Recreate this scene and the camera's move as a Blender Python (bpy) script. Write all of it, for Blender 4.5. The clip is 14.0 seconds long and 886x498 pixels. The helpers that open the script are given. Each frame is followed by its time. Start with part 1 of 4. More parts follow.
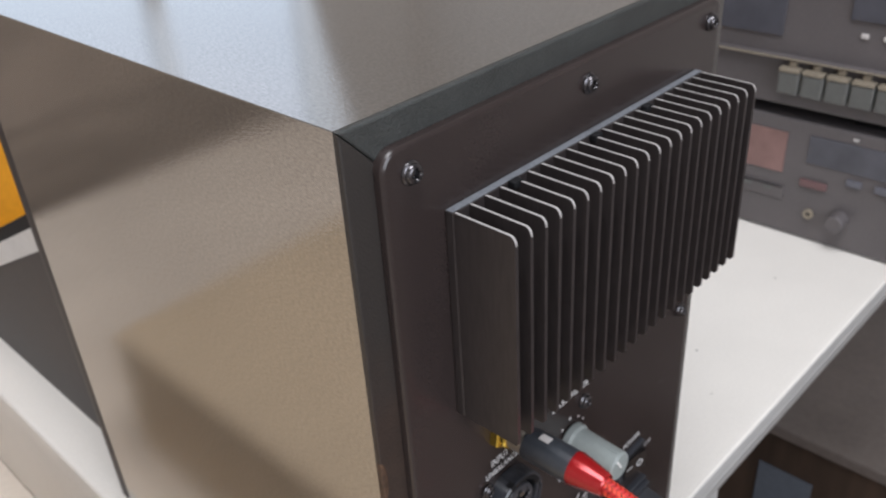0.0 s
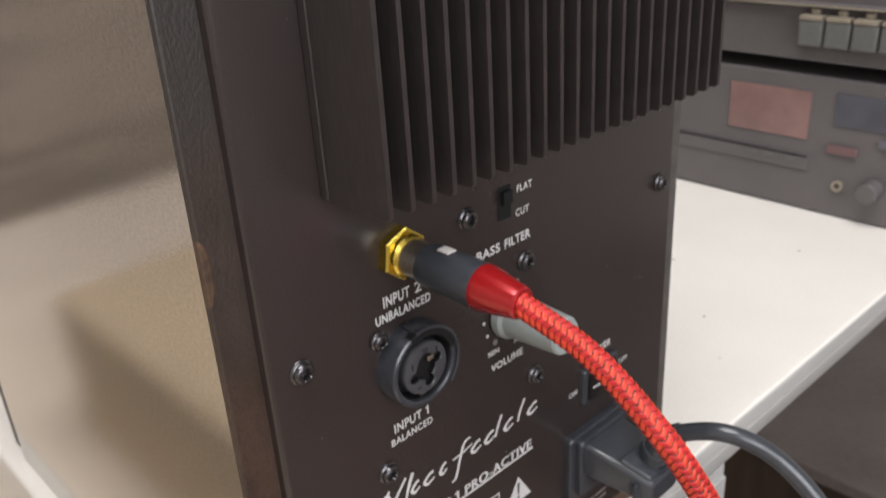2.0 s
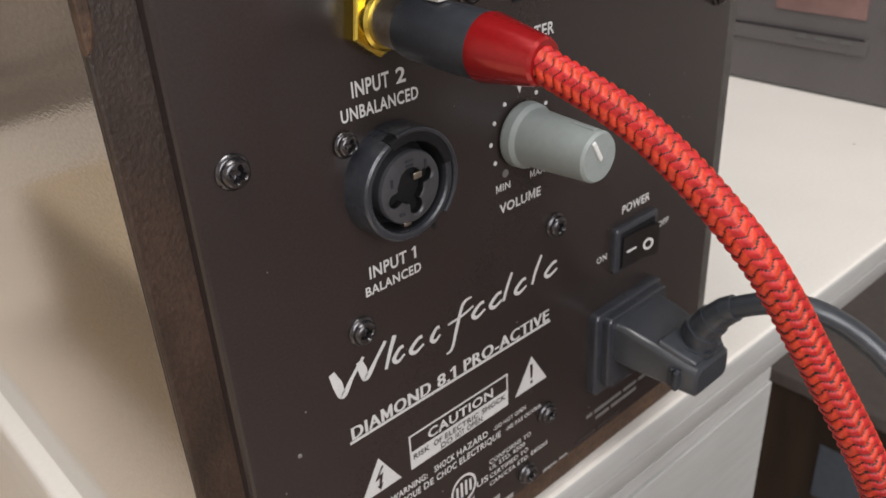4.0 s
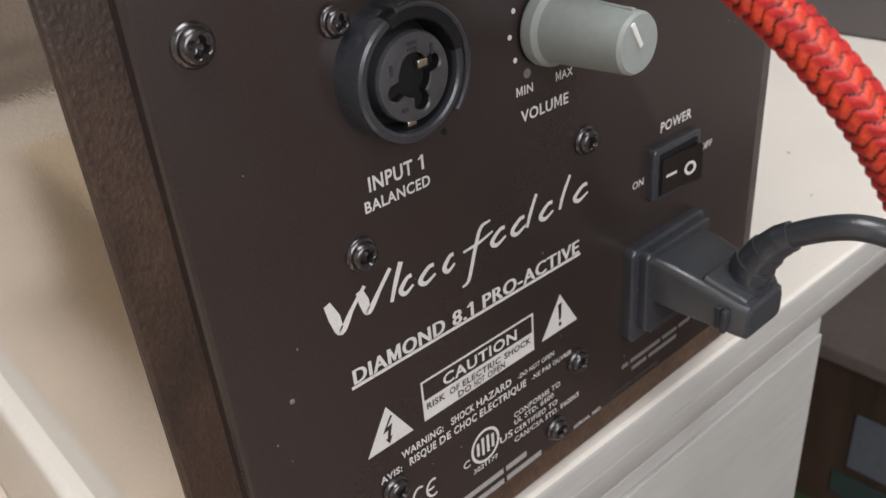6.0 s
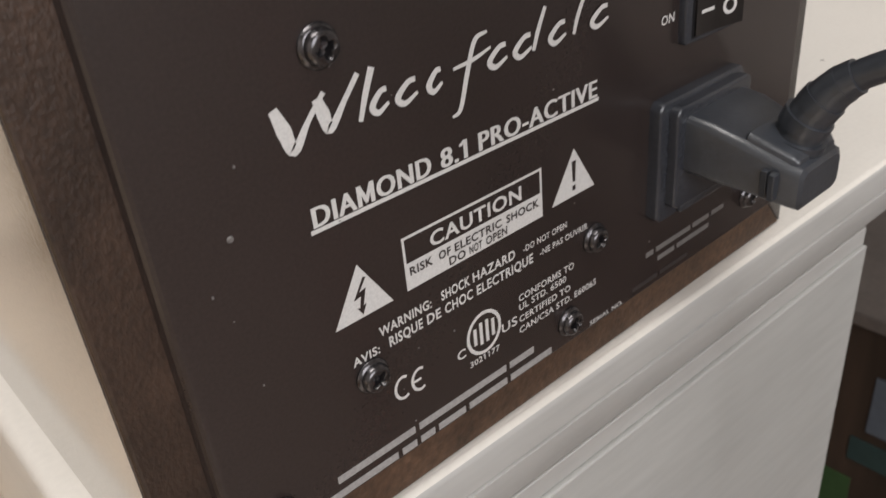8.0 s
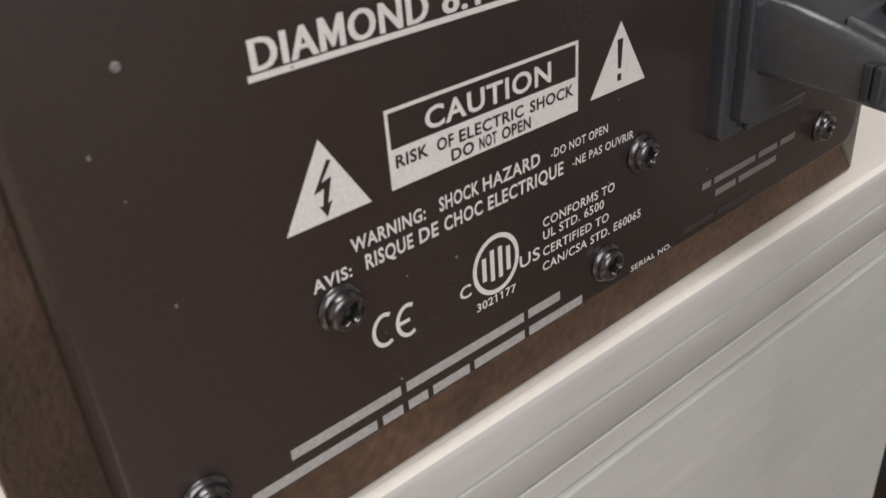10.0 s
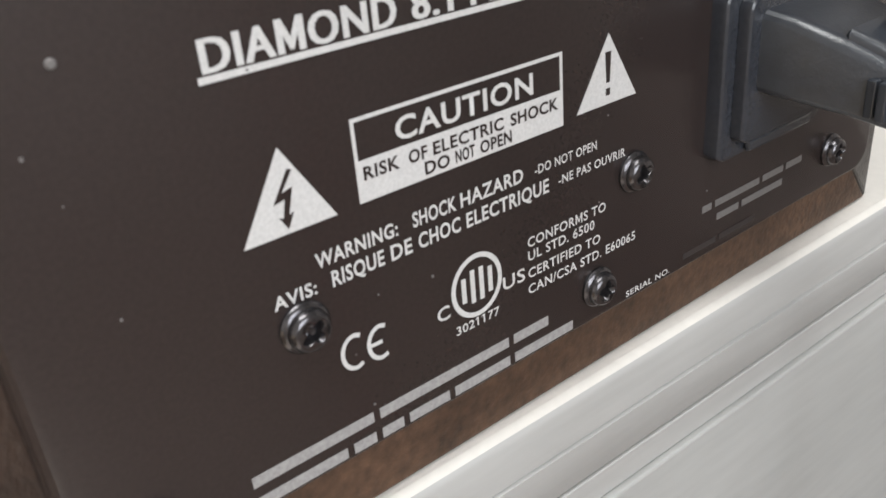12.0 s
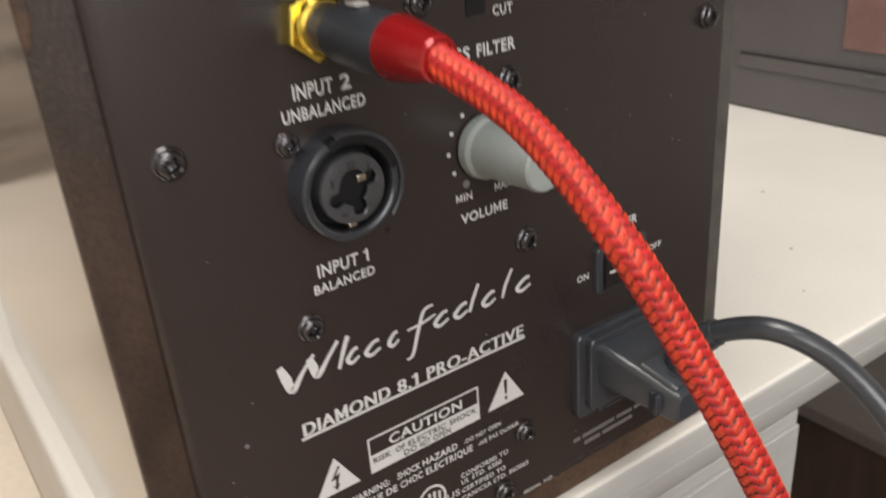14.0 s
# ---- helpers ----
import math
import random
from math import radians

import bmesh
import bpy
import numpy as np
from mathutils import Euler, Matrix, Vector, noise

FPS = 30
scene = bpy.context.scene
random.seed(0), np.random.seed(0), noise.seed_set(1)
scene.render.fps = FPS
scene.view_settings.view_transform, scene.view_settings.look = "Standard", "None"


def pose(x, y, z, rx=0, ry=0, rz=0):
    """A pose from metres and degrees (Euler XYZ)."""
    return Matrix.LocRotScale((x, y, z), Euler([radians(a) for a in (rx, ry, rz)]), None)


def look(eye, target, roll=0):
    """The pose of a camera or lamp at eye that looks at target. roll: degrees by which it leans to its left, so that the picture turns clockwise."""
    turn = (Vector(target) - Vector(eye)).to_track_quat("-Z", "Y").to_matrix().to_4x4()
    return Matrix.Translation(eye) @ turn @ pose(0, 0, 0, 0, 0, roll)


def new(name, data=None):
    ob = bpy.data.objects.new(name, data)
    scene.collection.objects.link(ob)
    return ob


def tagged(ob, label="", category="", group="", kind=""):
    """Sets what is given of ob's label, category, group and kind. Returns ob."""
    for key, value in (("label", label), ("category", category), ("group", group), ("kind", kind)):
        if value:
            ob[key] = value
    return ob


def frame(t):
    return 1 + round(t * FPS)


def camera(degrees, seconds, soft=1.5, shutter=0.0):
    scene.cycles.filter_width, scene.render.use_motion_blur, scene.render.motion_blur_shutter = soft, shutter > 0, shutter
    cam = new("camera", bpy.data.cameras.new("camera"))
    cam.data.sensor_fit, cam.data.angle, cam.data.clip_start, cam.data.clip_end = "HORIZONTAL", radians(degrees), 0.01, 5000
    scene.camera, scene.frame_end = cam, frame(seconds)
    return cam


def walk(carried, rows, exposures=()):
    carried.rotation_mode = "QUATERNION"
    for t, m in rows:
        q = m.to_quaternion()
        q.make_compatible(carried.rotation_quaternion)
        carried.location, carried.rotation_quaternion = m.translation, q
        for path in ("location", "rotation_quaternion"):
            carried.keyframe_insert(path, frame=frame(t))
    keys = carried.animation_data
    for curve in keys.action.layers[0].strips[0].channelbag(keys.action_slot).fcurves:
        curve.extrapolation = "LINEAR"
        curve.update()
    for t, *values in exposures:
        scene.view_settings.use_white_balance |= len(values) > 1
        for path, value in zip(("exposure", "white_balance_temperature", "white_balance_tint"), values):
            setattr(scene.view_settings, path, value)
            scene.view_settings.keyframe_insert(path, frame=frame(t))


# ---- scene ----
T = 0.75            # height of the table top over the floor

# ---- camera ----
cam = camera(54.84, 14.0, soft=1.5, shutter=0.3)
cam.data.dof.use_dof, cam.data.dof.focus_distance, cam.data.dof.aperture_fstop = True, 0.155, 42.0
PATH = [
    (0, (-0.12253, -0.14913, 1.12878), (-0.00079, -0.02793, 1.02635), -3.79),
    (0.5, (-0.11852, -0.16152, 1.10599), (0.00682, -0.03909, 1.00953), -3.33),
    (1, (-0.10875, -0.16044, 1.06514), (0.02074, -0.03627, 0.97673), -2.68),
    (1.5, (-0.09080, -0.16258, 1.04300), (0.03708, -0.03486, 0.95737), -2.75),
    (2, (-0.08028, -0.16086, 1.01368), (0.04247, -0.02754, 0.92908), -3.59),
    (2.5, (-0.06960, -0.15603, 0.98672), (0.05013, -0.02137, 0.89995), -3.46),
    (3, (-0.06459, -0.15001, 0.96791), (0.05285, -0.01555, 0.87774), -3.53),
    (3.5, (-0.05740, -0.14061, 0.95844), (0.05898, -0.00790, 0.86440), -3.37),
    (3.7, (-0.05418, -0.13715, 0.95804), (0.06177, -0.00515, 0.86247), -3.27),
    (5.8, (-0.03915, -0.12079, 0.93106), (0.07213, 0.01288, 0.83232), -5.07),
    (6, (-0.03778, -0.11960, 0.92996), (0.07260, 0.01434, 0.83058), -5.23),
    (6.5, (-0.03511, -0.11785, 0.92406), (0.07393, 0.01616, 0.82331), -5.61),
    (7, (-0.02846, -0.11825, 0.91488), (0.08070, 0.01545, 0.81384), -5.76),
    (7.5, (-0.02553, -0.11612, 0.90047), (0.08250, 0.01761, 0.79827), -6.08),
    (8, (-0.02549, -0.10593, 0.88618), (0.08254, 0.02776, 0.78392), -5.86),
    (8.5, (-0.02637, -0.09921, 0.87149), (0.08136, 0.03413, 0.76846), -5.18),
    (8.7, (-0.02527, -0.09835, 0.86599), (0.08318, 0.03534, 0.76419), -5.13),
    (10.8, (0.00044, -0.07601, 0.84493), (0.10809, 0.06055, 0.74613), -4.63),
    (11, (0.00094, -0.07670, 0.84381), (0.10796, 0.06122, 0.74622), -5.04),
    (11.5, (0.00162, -0.08049, 0.84513), (0.10787, 0.05948, 0.74964), -5.18),
    (12, (0.00003, -0.08380, 0.84365), (0.10678, 0.05814, 0.75168), -5.19),
    (12.5, (-0.00282, -0.09786, 0.86379), (0.10362, 0.04575, 0.77408), -5.09),
    (13, (-0.00484, -0.11571, 0.88815), (0.10032, 0.02979, 0.79999), -4.79),
    (13.5, (-0.00611, -0.13609, 0.90423), (0.09723, 0.01210, 0.81843), -4.98),
    (14, (-0.02988, -0.16181, 0.94765), (0.07141, -0.01154, 0.86304), -4.63),
]
walk(cam, [(t, look(eye, target, roll)) for t, eye, target, roll in PATH],
     exposures=[(0, 0.12, 5900, 10), (1.2, 0.40, 6050, 10), (2.2, 0.30, 6250, 10), (3.5, 0.11, 6350, 10), (6.0, 0.13, 6350, 10), (7.5, 0.05, 6400, 10), (8.5, 0.01, 6500, 10),
                (11, 0.17, 6350, 9), (11.6, 0.29, 6200, 8), (12.3, 0.58, 6100, 6), (13, 0.36, 6300, 8), (13.5, 0.29, 6300, 9), (14, 0.21, 6650, 8)])

# ---- light ----
world = bpy.data.worlds.new("world")
scene.world = world
world.use_nodes = True
wn, wl = world.node_tree.nodes, world.node_tree.links
sky = wn.new("ShaderNodeTexSky")
sky.sky_type = "NISHITA"
sky.sun_disc = False
sky.sun_elevation, sky.sun_rotation = radians(38), radians(25)
wl.new(sky.outputs[0], wn["Background"].inputs[0])
wn["Background"].inputs[1].default_value = 0.05


def area(name, m, sx, sy, watts, colour):
    data = bpy.data.lights.new(name, "AREA")
    data.shape, data.size, data.size_y, data.energy, data.color = "RECTANGLE", sx, sy, watts, colour
    ob = new(name, data)
    ob.matrix_world = m
    return ob


area("window_light", look((1.0, 1.92, 1.72), (1.0, 0.0, 1.2)), 0.98, 1.3, 2.5, (0.78, 0.88, 1.0))
# Fill added from the south to brighten the rear panel; its source is assumed.
area("south_fill", look((-0.45, -1.88, 1.6), (-0.1, 0.0, 0.95)), 1.5, 1.3, 30, (1.0, 0.98, 0.98))
# Overhead fill, assumed; no lamp is seen or built there.
area("overhead_fill", look((-0.2, -0.2, 2.36), (-0.2, -0.2, 0)), 0.9, 0.9, 22, (1.0, 0.955, 0.91))
scene.view_settings.exposure = 0.0


# ---- materials ----
def material(name, base, rough=0.5, metal=0.0, grain=0.0, scale=200.0, stain=0.0, stain_scale=9.0, bump=0.0, bump_scale=400.0,
             stretch=(1, 1, 1), coat=0.0, specular=0.5, rough_var=0.0, per_object=0.0):
    m = bpy.data.materials.new(name)
    m.use_nodes = True
    n, l = m.node_tree.nodes, m.node_tree.links
    b = n["Principled BSDF"]
    b.inputs["Base Color"].default_value = (*base, 1)
    b.inputs["Roughness"].default_value = rough
    b.inputs["Metallic"].default_value = metal
    b.inputs["Coat Weight"].default_value = coat
    b.inputs["Specular IOR Level"].default_value = specular
    co = n.new("ShaderNodeTexCoord")
    mp = n.new("ShaderNodeMapping")
    mp.inputs["Scale"].default_value = stretch
    l.new(co.outputs["Object"], mp.inputs[0])

    def tex(s, detail=4.0):
        t = n.new("ShaderNodeTexNoise")
        t.inputs["Scale"].default_value, t.inputs["Detail"].default_value = s, detail
        l.new(mp.outputs[0], t.inputs["Vector"])
        return t.outputs["Fac"]

    colour = None
    for amount, s in ((grain, scale), (stain, stain_scale)):
        if amount:
            r = n.new("ShaderNodeMapRange")
            r.inputs[1].default_value, r.inputs[2].default_value = 0.3, 0.7
            r.inputs[3].default_value, r.inputs[4].default_value = 1 - amount, 1 + amount * 0.6
            l.new(tex(s), r.inputs[0])
            mix = n.new("ShaderNodeVectorMath")
            mix.operation = "SCALE"
            if colour is None:
                mix.inputs[0].default_value = base
            else:
                l.new(colour, mix.inputs[0])
            l.new(r.outputs[0], mix.inputs["Scale"])
            colour = mix.outputs[0]
    if per_object:
        info = n.new("ShaderNodeObjectInfo")
        r = n.new("ShaderNodeMapRange")
        r.inputs[3].default_value, r.inputs[4].default_value = 1 - per_object, 1 + per_object
        l.new(info.outputs["Random"], r.inputs[0])
        mix = n.new("ShaderNodeVectorMath")
        mix.operation = "SCALE"
        if colour is None:
            mix.inputs[0].default_value = base
        else:
            l.new(colour, mix.inputs[0])
        l.new(r.outputs[0], mix.inputs["Scale"])
        colour = mix.outputs[0]
    if colour is not None:
        l.new(colour, b.inputs["Base Color"])
    if rough_var:
        r = n.new("ShaderNodeMapRange")
        r.inputs[3].default_value, r.inputs[4].default_value = max(rough - rough_var, 0.02), min(rough + rough_var, 1)
        l.new(tex(stain_scale * 2.3), r.inputs[0])
        l.new(r.outputs[0], b.inputs["Roughness"])
    if bump:
        bp = n.new("ShaderNodeBump")
        bp.inputs["Strength"].default_value, bp.inputs["Distance"].default_value = bump, 0.0004
        l.new(tex(bump_scale, 3.0), bp.inputs["Height"])
        l.new(bp.outputs[0], b.inputs["Normal"])
    return m


M_VINYL = material("silver_vinyl", (0.45, 0.42, 0.385), 0.09, 0.85, 0.22, 1400, 0.06, 12, 0.05, 1700, stretch=(1, 0.45, 1), rough_var=0.03)
M_PANEL = material("powder_coat", (0.0305, 0.0228, 0.0214), 0.25, 0.0, 0.12, 1500, 0.12, 14, 0.02, 1800, rough_var=0.05, specular=0.55)
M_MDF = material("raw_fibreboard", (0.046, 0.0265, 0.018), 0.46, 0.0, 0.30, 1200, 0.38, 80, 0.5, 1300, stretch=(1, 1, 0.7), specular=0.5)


def shade_above(m, upper_tone, low, high):
    """Darker tone above some height, ragged at its edge: shade put into colour."""
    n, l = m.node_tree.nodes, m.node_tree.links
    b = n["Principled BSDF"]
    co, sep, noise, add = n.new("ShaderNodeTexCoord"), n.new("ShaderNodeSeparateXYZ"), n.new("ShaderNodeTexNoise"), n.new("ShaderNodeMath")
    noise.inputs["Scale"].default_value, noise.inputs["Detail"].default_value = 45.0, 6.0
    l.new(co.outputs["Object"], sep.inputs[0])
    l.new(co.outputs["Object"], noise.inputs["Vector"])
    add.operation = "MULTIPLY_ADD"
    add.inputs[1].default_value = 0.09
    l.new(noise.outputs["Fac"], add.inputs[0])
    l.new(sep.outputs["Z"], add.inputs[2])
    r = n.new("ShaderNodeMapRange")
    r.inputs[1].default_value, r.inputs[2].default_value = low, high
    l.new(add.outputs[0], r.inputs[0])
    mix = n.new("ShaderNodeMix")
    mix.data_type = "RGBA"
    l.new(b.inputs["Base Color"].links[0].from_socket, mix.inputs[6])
    mix.inputs[7].default_value = (*upper_tone, 1)
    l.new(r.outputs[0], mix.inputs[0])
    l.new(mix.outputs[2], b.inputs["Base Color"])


# Upper rim darkened in place of shade; brown board below is its own colour.
shade_above(M_MDF, (0.029, 0.025, 0.0225), 0.17, 0.29)
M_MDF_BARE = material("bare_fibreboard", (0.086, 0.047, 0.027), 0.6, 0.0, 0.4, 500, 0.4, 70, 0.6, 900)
# Lighter grey for the right rim strip, standing in for glare on it.
M_MDF_LIT = material("lit_edge_grey", (0.098, 0.089, 0.080), 0.38, 0.0, 0.3, 1600, 0.25, 130, 0.8, 1600)
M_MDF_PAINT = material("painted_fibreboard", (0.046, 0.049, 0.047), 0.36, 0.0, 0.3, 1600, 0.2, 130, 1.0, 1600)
M_SINK = material("black_anodised", (0.046, 0.038, 0.037), 0.40, 0.25, 0.2, 900, 0.15, 30, 0.12, 900, stretch=(1, 1, 0.15))
# Pale tones for the heatsink's upper edges: highlights put into the colour.
M_FIN_GLINT = material("painted_glint", (0.62, 0.60, 0.58), 0.4, 0.5, 0.15, 900)
M_SKY_LIT_EDGE = material("sky_lit_edge", (0.24, 0.255, 0.28), 0.4, 0.3, 0.25, 900)
M_INK = material("white_ink", (0.62, 0.61, 0.60), 0.6, 0.0, 0.10, 2200)
M_INK_MID = material("worn_white_ink", (0.34, 0.33, 0.325), 0.6, 0.0, 0.2, 1500)
M_INK_DIM = material("grey_ink", (0.16, 0.15, 0.145), 0.6, 0.0, 0.15, 1500)
M_DARK_INK = material("panel_show_through", (0.0275, 0.0195, 0.0180), 0.3, 0.0, 0.25, 1500)
M_SCREW = material("black_zinc_screw", (0.115, 0.11, 0.115), 0.22, 0.9, 0.2, 1200)
M_PLASTIC = material("black_plastic", (0.034, 0.037, 0.045), 0.24, 0.0, 0.15, 900, 0.1, 60, 0.12, 1600, specular=0.75)
M_CORE_PLASTIC = material("grey_black_plastic", (0.062, 0.062, 0.068), 0.28, 0.0, 0.15, 900, 0.1, 60, 0.10, 1600)
# For black plastic parts, and for shade painted into the input socket.
M_BLACK_AND_SHADE = material("matt_black_and_recess_shade", (0.007, 0.007, 0.008), 0.65, 0.0, 0.2, 900, specular=0.3)
M_GLOSS = material("gloss_black_plastic", (0.014, 0.012, 0.012), 0.14, 0.0, 0.1, 900)
M_RUBBER = material("black_pvc", (0.036, 0.040, 0.048), 0.29, 0.0, 0.15, 500, 0.15, 40, 0.15, 1500, specular=0.75)
M_KNOB = material("grey_knob_plastic", (0.295, 0.325, 0.315), 0.42, 0.0, 0.05, 600, 0.06, 90, 0.08, 1500)
M_KNOB_LINE = material("white_mark", (0.72, 0.72, 0.70), 0.5)
M_GOLD = material("gold_plate", (0.80, 0.60, 0.11), 0.24, 1.0, 0.12, 700, 0.1, 120)
M_STEEL = material("nickel_plate", (0.62, 0.57, 0.49), 0.32, 1.0, 0.15, 900)
M_RED_BOOT = material("red_anodised_boot", (0.36, 0.012, 0.014), 0.2, 0.35, 0.08, 900, 0.1, 80, coat=0.4)
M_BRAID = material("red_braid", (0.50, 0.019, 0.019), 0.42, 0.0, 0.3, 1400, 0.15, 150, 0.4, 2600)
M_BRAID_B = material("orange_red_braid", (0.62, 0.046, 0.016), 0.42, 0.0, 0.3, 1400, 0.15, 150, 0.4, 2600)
M_CORE = material("dark_cable_core", (0.03, 0.008, 0.007), 0.6, 0.0, 0.3, 900)
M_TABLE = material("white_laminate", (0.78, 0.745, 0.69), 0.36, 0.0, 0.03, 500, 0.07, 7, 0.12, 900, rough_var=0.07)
# Greyer copy of the white laminate: shade painted on the table's front edge.
M_TABLE_SHADED = material("shaded_laminate", (0.46, 0.455, 0.44), 0.42, 0.0, 0.06, 300, 0.10, 25, 0.15, 700, stretch=(0.12, 1, 1), rough_var=0.08)
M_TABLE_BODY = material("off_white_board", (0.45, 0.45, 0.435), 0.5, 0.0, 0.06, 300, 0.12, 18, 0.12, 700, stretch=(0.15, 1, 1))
M_HIFI = material("hifi_black", (0.122, 0.110, 0.111), 0.42, 0.1, 0.1, 700, 0.1, 20, 0.06, 900)
M_HIFI_DISPLAY = material("tinted_window", (0.23, 0.135, 0.122), 0.25, 0.0, 0.1, 60, 0.2, 25)
M_HIFI_BLUE = material("blue_grey_window", (0.085, 0.085, 0.10), 0.25, 0.0, 0.1, 60, 0.2, 25)
M_HIFI_BTN = material("grey_key", (0.12, 0.122, 0.115), 0.4, 0.0, 0.1, 300)
M_BLUE_KEY = material("blue_grey_key", (0.125, 0.125, 0.145), 0.4, 0.0, 0.1, 300)
M_RED_KEY = material("dull_red_key", (0.150, 0.085, 0.085), 0.4, 0.0, 0.1, 300)
M_HIFI_TRIM = material("champagne_trim", (0.30, 0.26, 0.20), 0.4, 0.2, 0.1, 300)
M_PALE = material("pale_print", (0.55, 0.52, 0.50), 0.5)
M_FLOOR = material("brown_floor", (0.27, 0.205, 0.162), 0.55, 0.0, 0.25, 60, 0.25, 4, 0.2, 200)
M_WALL = material("cream_wall", (0.68, 0.635, 0.59), 0.8, 0.0, 0.04, 60, 0.06, 1.5, 0.15, 300)
M_CEIL = material("white_ceiling", (0.50, 0.49, 0.48), 0.85, 0.0, 0.03, 60, 0.04, 1.5)
M_FRAME = material("white_window_paint", (0.75, 0.74, 0.72), 0.45, 0.0, 0.03, 90, 0.05, 5)
M_LOW = material("dark_brown_wood", (0.060, 0.039, 0.027), 0.5, 0.0, 0.3, 60, 0.25, 8, 0.15, 200, stretch=(1, 1, 0.15))
M_TEAL = material("teal_card", (0.030, 0.060, 0.058), 0.6, 0.0, 0.1, 100)
M_DARKBOX = material("dark_brown_case", (0.036, 0.029, 0.028), 0.5, 0.0, 0.15, 200, 0.15, 10)
M_GREYTOP = material("grey_brown_top", (0.16, 0.135, 0.12), 0.5, 0.0, 0.1, 120, 0.2, 9)
M_ORANGE = material("orange_card", (0.80, 0.36, 0.012), 0.55, 0.0, 0.06, 200, 0.12, 25)
M_WHITE = material("white_card", (0.74, 0.73, 0.72), 0.6, 0.0, 0.04, 200, 0.06, 20)
M_CHEST = material("brown_stained_wood", (0.36, 0.29, 0.23), 0.4, 0.0, 0.35, 40, 0.25, 5, 0.2, 150, stretch=(0.15, 1, 1))
M_DESK = material("cream_desk_paint", (0.80, 0.71, 0.61), 0.5, 0.0, 0.05, 200, 0.08, 8, 0.1, 500)
M_TAN = material("tan_card", (0.54, 0.43, 0.295), 0.7, 0.0, 0.05, 100, 0.08, 6)
M_GREEN = material("green_card", (0.045, 0.10, 0.033), 0.6, 0.0, 0.1, 100)
M_BLUE = material("blue_grey_label", (0.12, 0.14, 0.17), 0.6, 0.0, 0.1, 100)

# ---- building helpers ----
ROOT = {}


def thing(name, at, label, category, group="", kind=""):
    ob = new(name)
    ob.empty_display_size = 0.02
    ob.location = at
    ROOT[ob.name] = Vector(at)
    return tagged(ob, label, category, group, kind)


def finish(me, bm, smooth=0.38):
    bmesh.ops.recalc_face_normals(bm, faces=bm.faces)
    if smooth:
        for fc in bm.faces:
            fc.smooth = True
        for ed in bm.edges:
            if len(ed.link_faces) == 2 and ed.calc_face_angle(0) > smooth:
                ed.smooth = False
    bm.to_mesh(me)
    bm.free()


def part(name, bm, material_, parent, label="", smooth=0.38):
    """Links a bmesh that is laid out in world places as one mesh under its thing or part."""
    at = ROOT[parent.name]
    bmesh.ops.translate(bm, verts=bm.verts, vec=-at)
    me = bpy.data.meshes.new(name)
    finish(me, bm, smooth)
    me.materials.append(material_)
    ob = new(name, me)
    ob.parent = parent
    ROOT[ob.name] = at
    return tagged(ob, label)


def shared(name, me, parent, at, rot=(0, 0, 0)):
    ob = new(name, me)
    ob.parent = parent
    ob.location = Vector(at) - ROOT[parent.name]
    ob.rotation_euler = rot
    ROOT[ob.name] = Vector(at)
    return ob


def solid(name, bm, material_, label, category, kind="", smooth=0.38, group=""):
    me = bpy.data.meshes.new(name)
    finish(me, bm, smooth)
    me.materials.append(material_)
    return tagged(new(name, me), label, category, group, kind)


def box(x0, x1, y0, y1, z0, z1, bevel=0.0, seg=2, bm=None):
    one = bmesh.new()
    v = [one.verts.new((x, y, z)) for x in (x0, x1) for y in (y0, y1) for z in (z0, z1)]
    for q in ((0, 1, 3, 2), (4, 6, 7, 5), (0, 4, 5, 1), (2, 3, 7, 6), (0, 2, 6, 4), (1, 5, 7, 3)):
        one.faces.new([v[i] for i in q])
    bmesh.ops.recalc_face_normals(one, faces=one.faces)
    if bevel:
        bmesh.ops.bevel(one, geom=one.edges[:], offset=bevel, segments=seg, affect="EDGES", profile=0.5)
    return merged(bm, one)


def merged(bm, one):
    if bm is None:
        return one
    me = bpy.data.meshes.new("scratch")
    one.to_mesh(me)
    one.free()
    bm.from_mesh(me)
    bpy.data.meshes.remove(me)
    return bm


def slab(points, y0, y1, bm=None, bevel=0.0, seg=2):
    """An outline of (x, z) points, drawn out from y0 to y1."""
    one = bmesh.new()
    a = [one.verts.new((x, y0, z)) for x, z in points]
    b = [one.verts.new((x, y1, z)) for x, z in points]
    one.faces.new(a)
    one.faces.new(b[::-1])
    n = len(points)
    for i in range(n):
        one.faces.new((a[i], b[i], b[(i + 1) % n], a[(i + 1) % n]))
    bmesh.ops.recalc_face_normals(one, faces=one.faces)
    if bevel:
        rim = [e for e in one.edges if all(abs(v.co.y - y0) < 1e-7 for v in e.verts)]
        bmesh.ops.bevel(one, geom=rim, offset=bevel, segments=seg, affect="EDGES", profile=0.5)
    return merged(bm, one)


def rounded(x0, x1, z0, z1, r, n=6):
    out = []
    for cx, cz, a0 in ((x1 - r, z1 - r, 0), (x0 + r, z1 - r, 90), (x0 + r, z0 + r, 180), (x1 - r, z0 + r, 270)):
        out += [(cx + r * math.cos(radians(a0 + 90 * i / n)), cz + r * math.sin(radians(a0 + 90 * i / n))) for i in range(n + 1)]
    return out


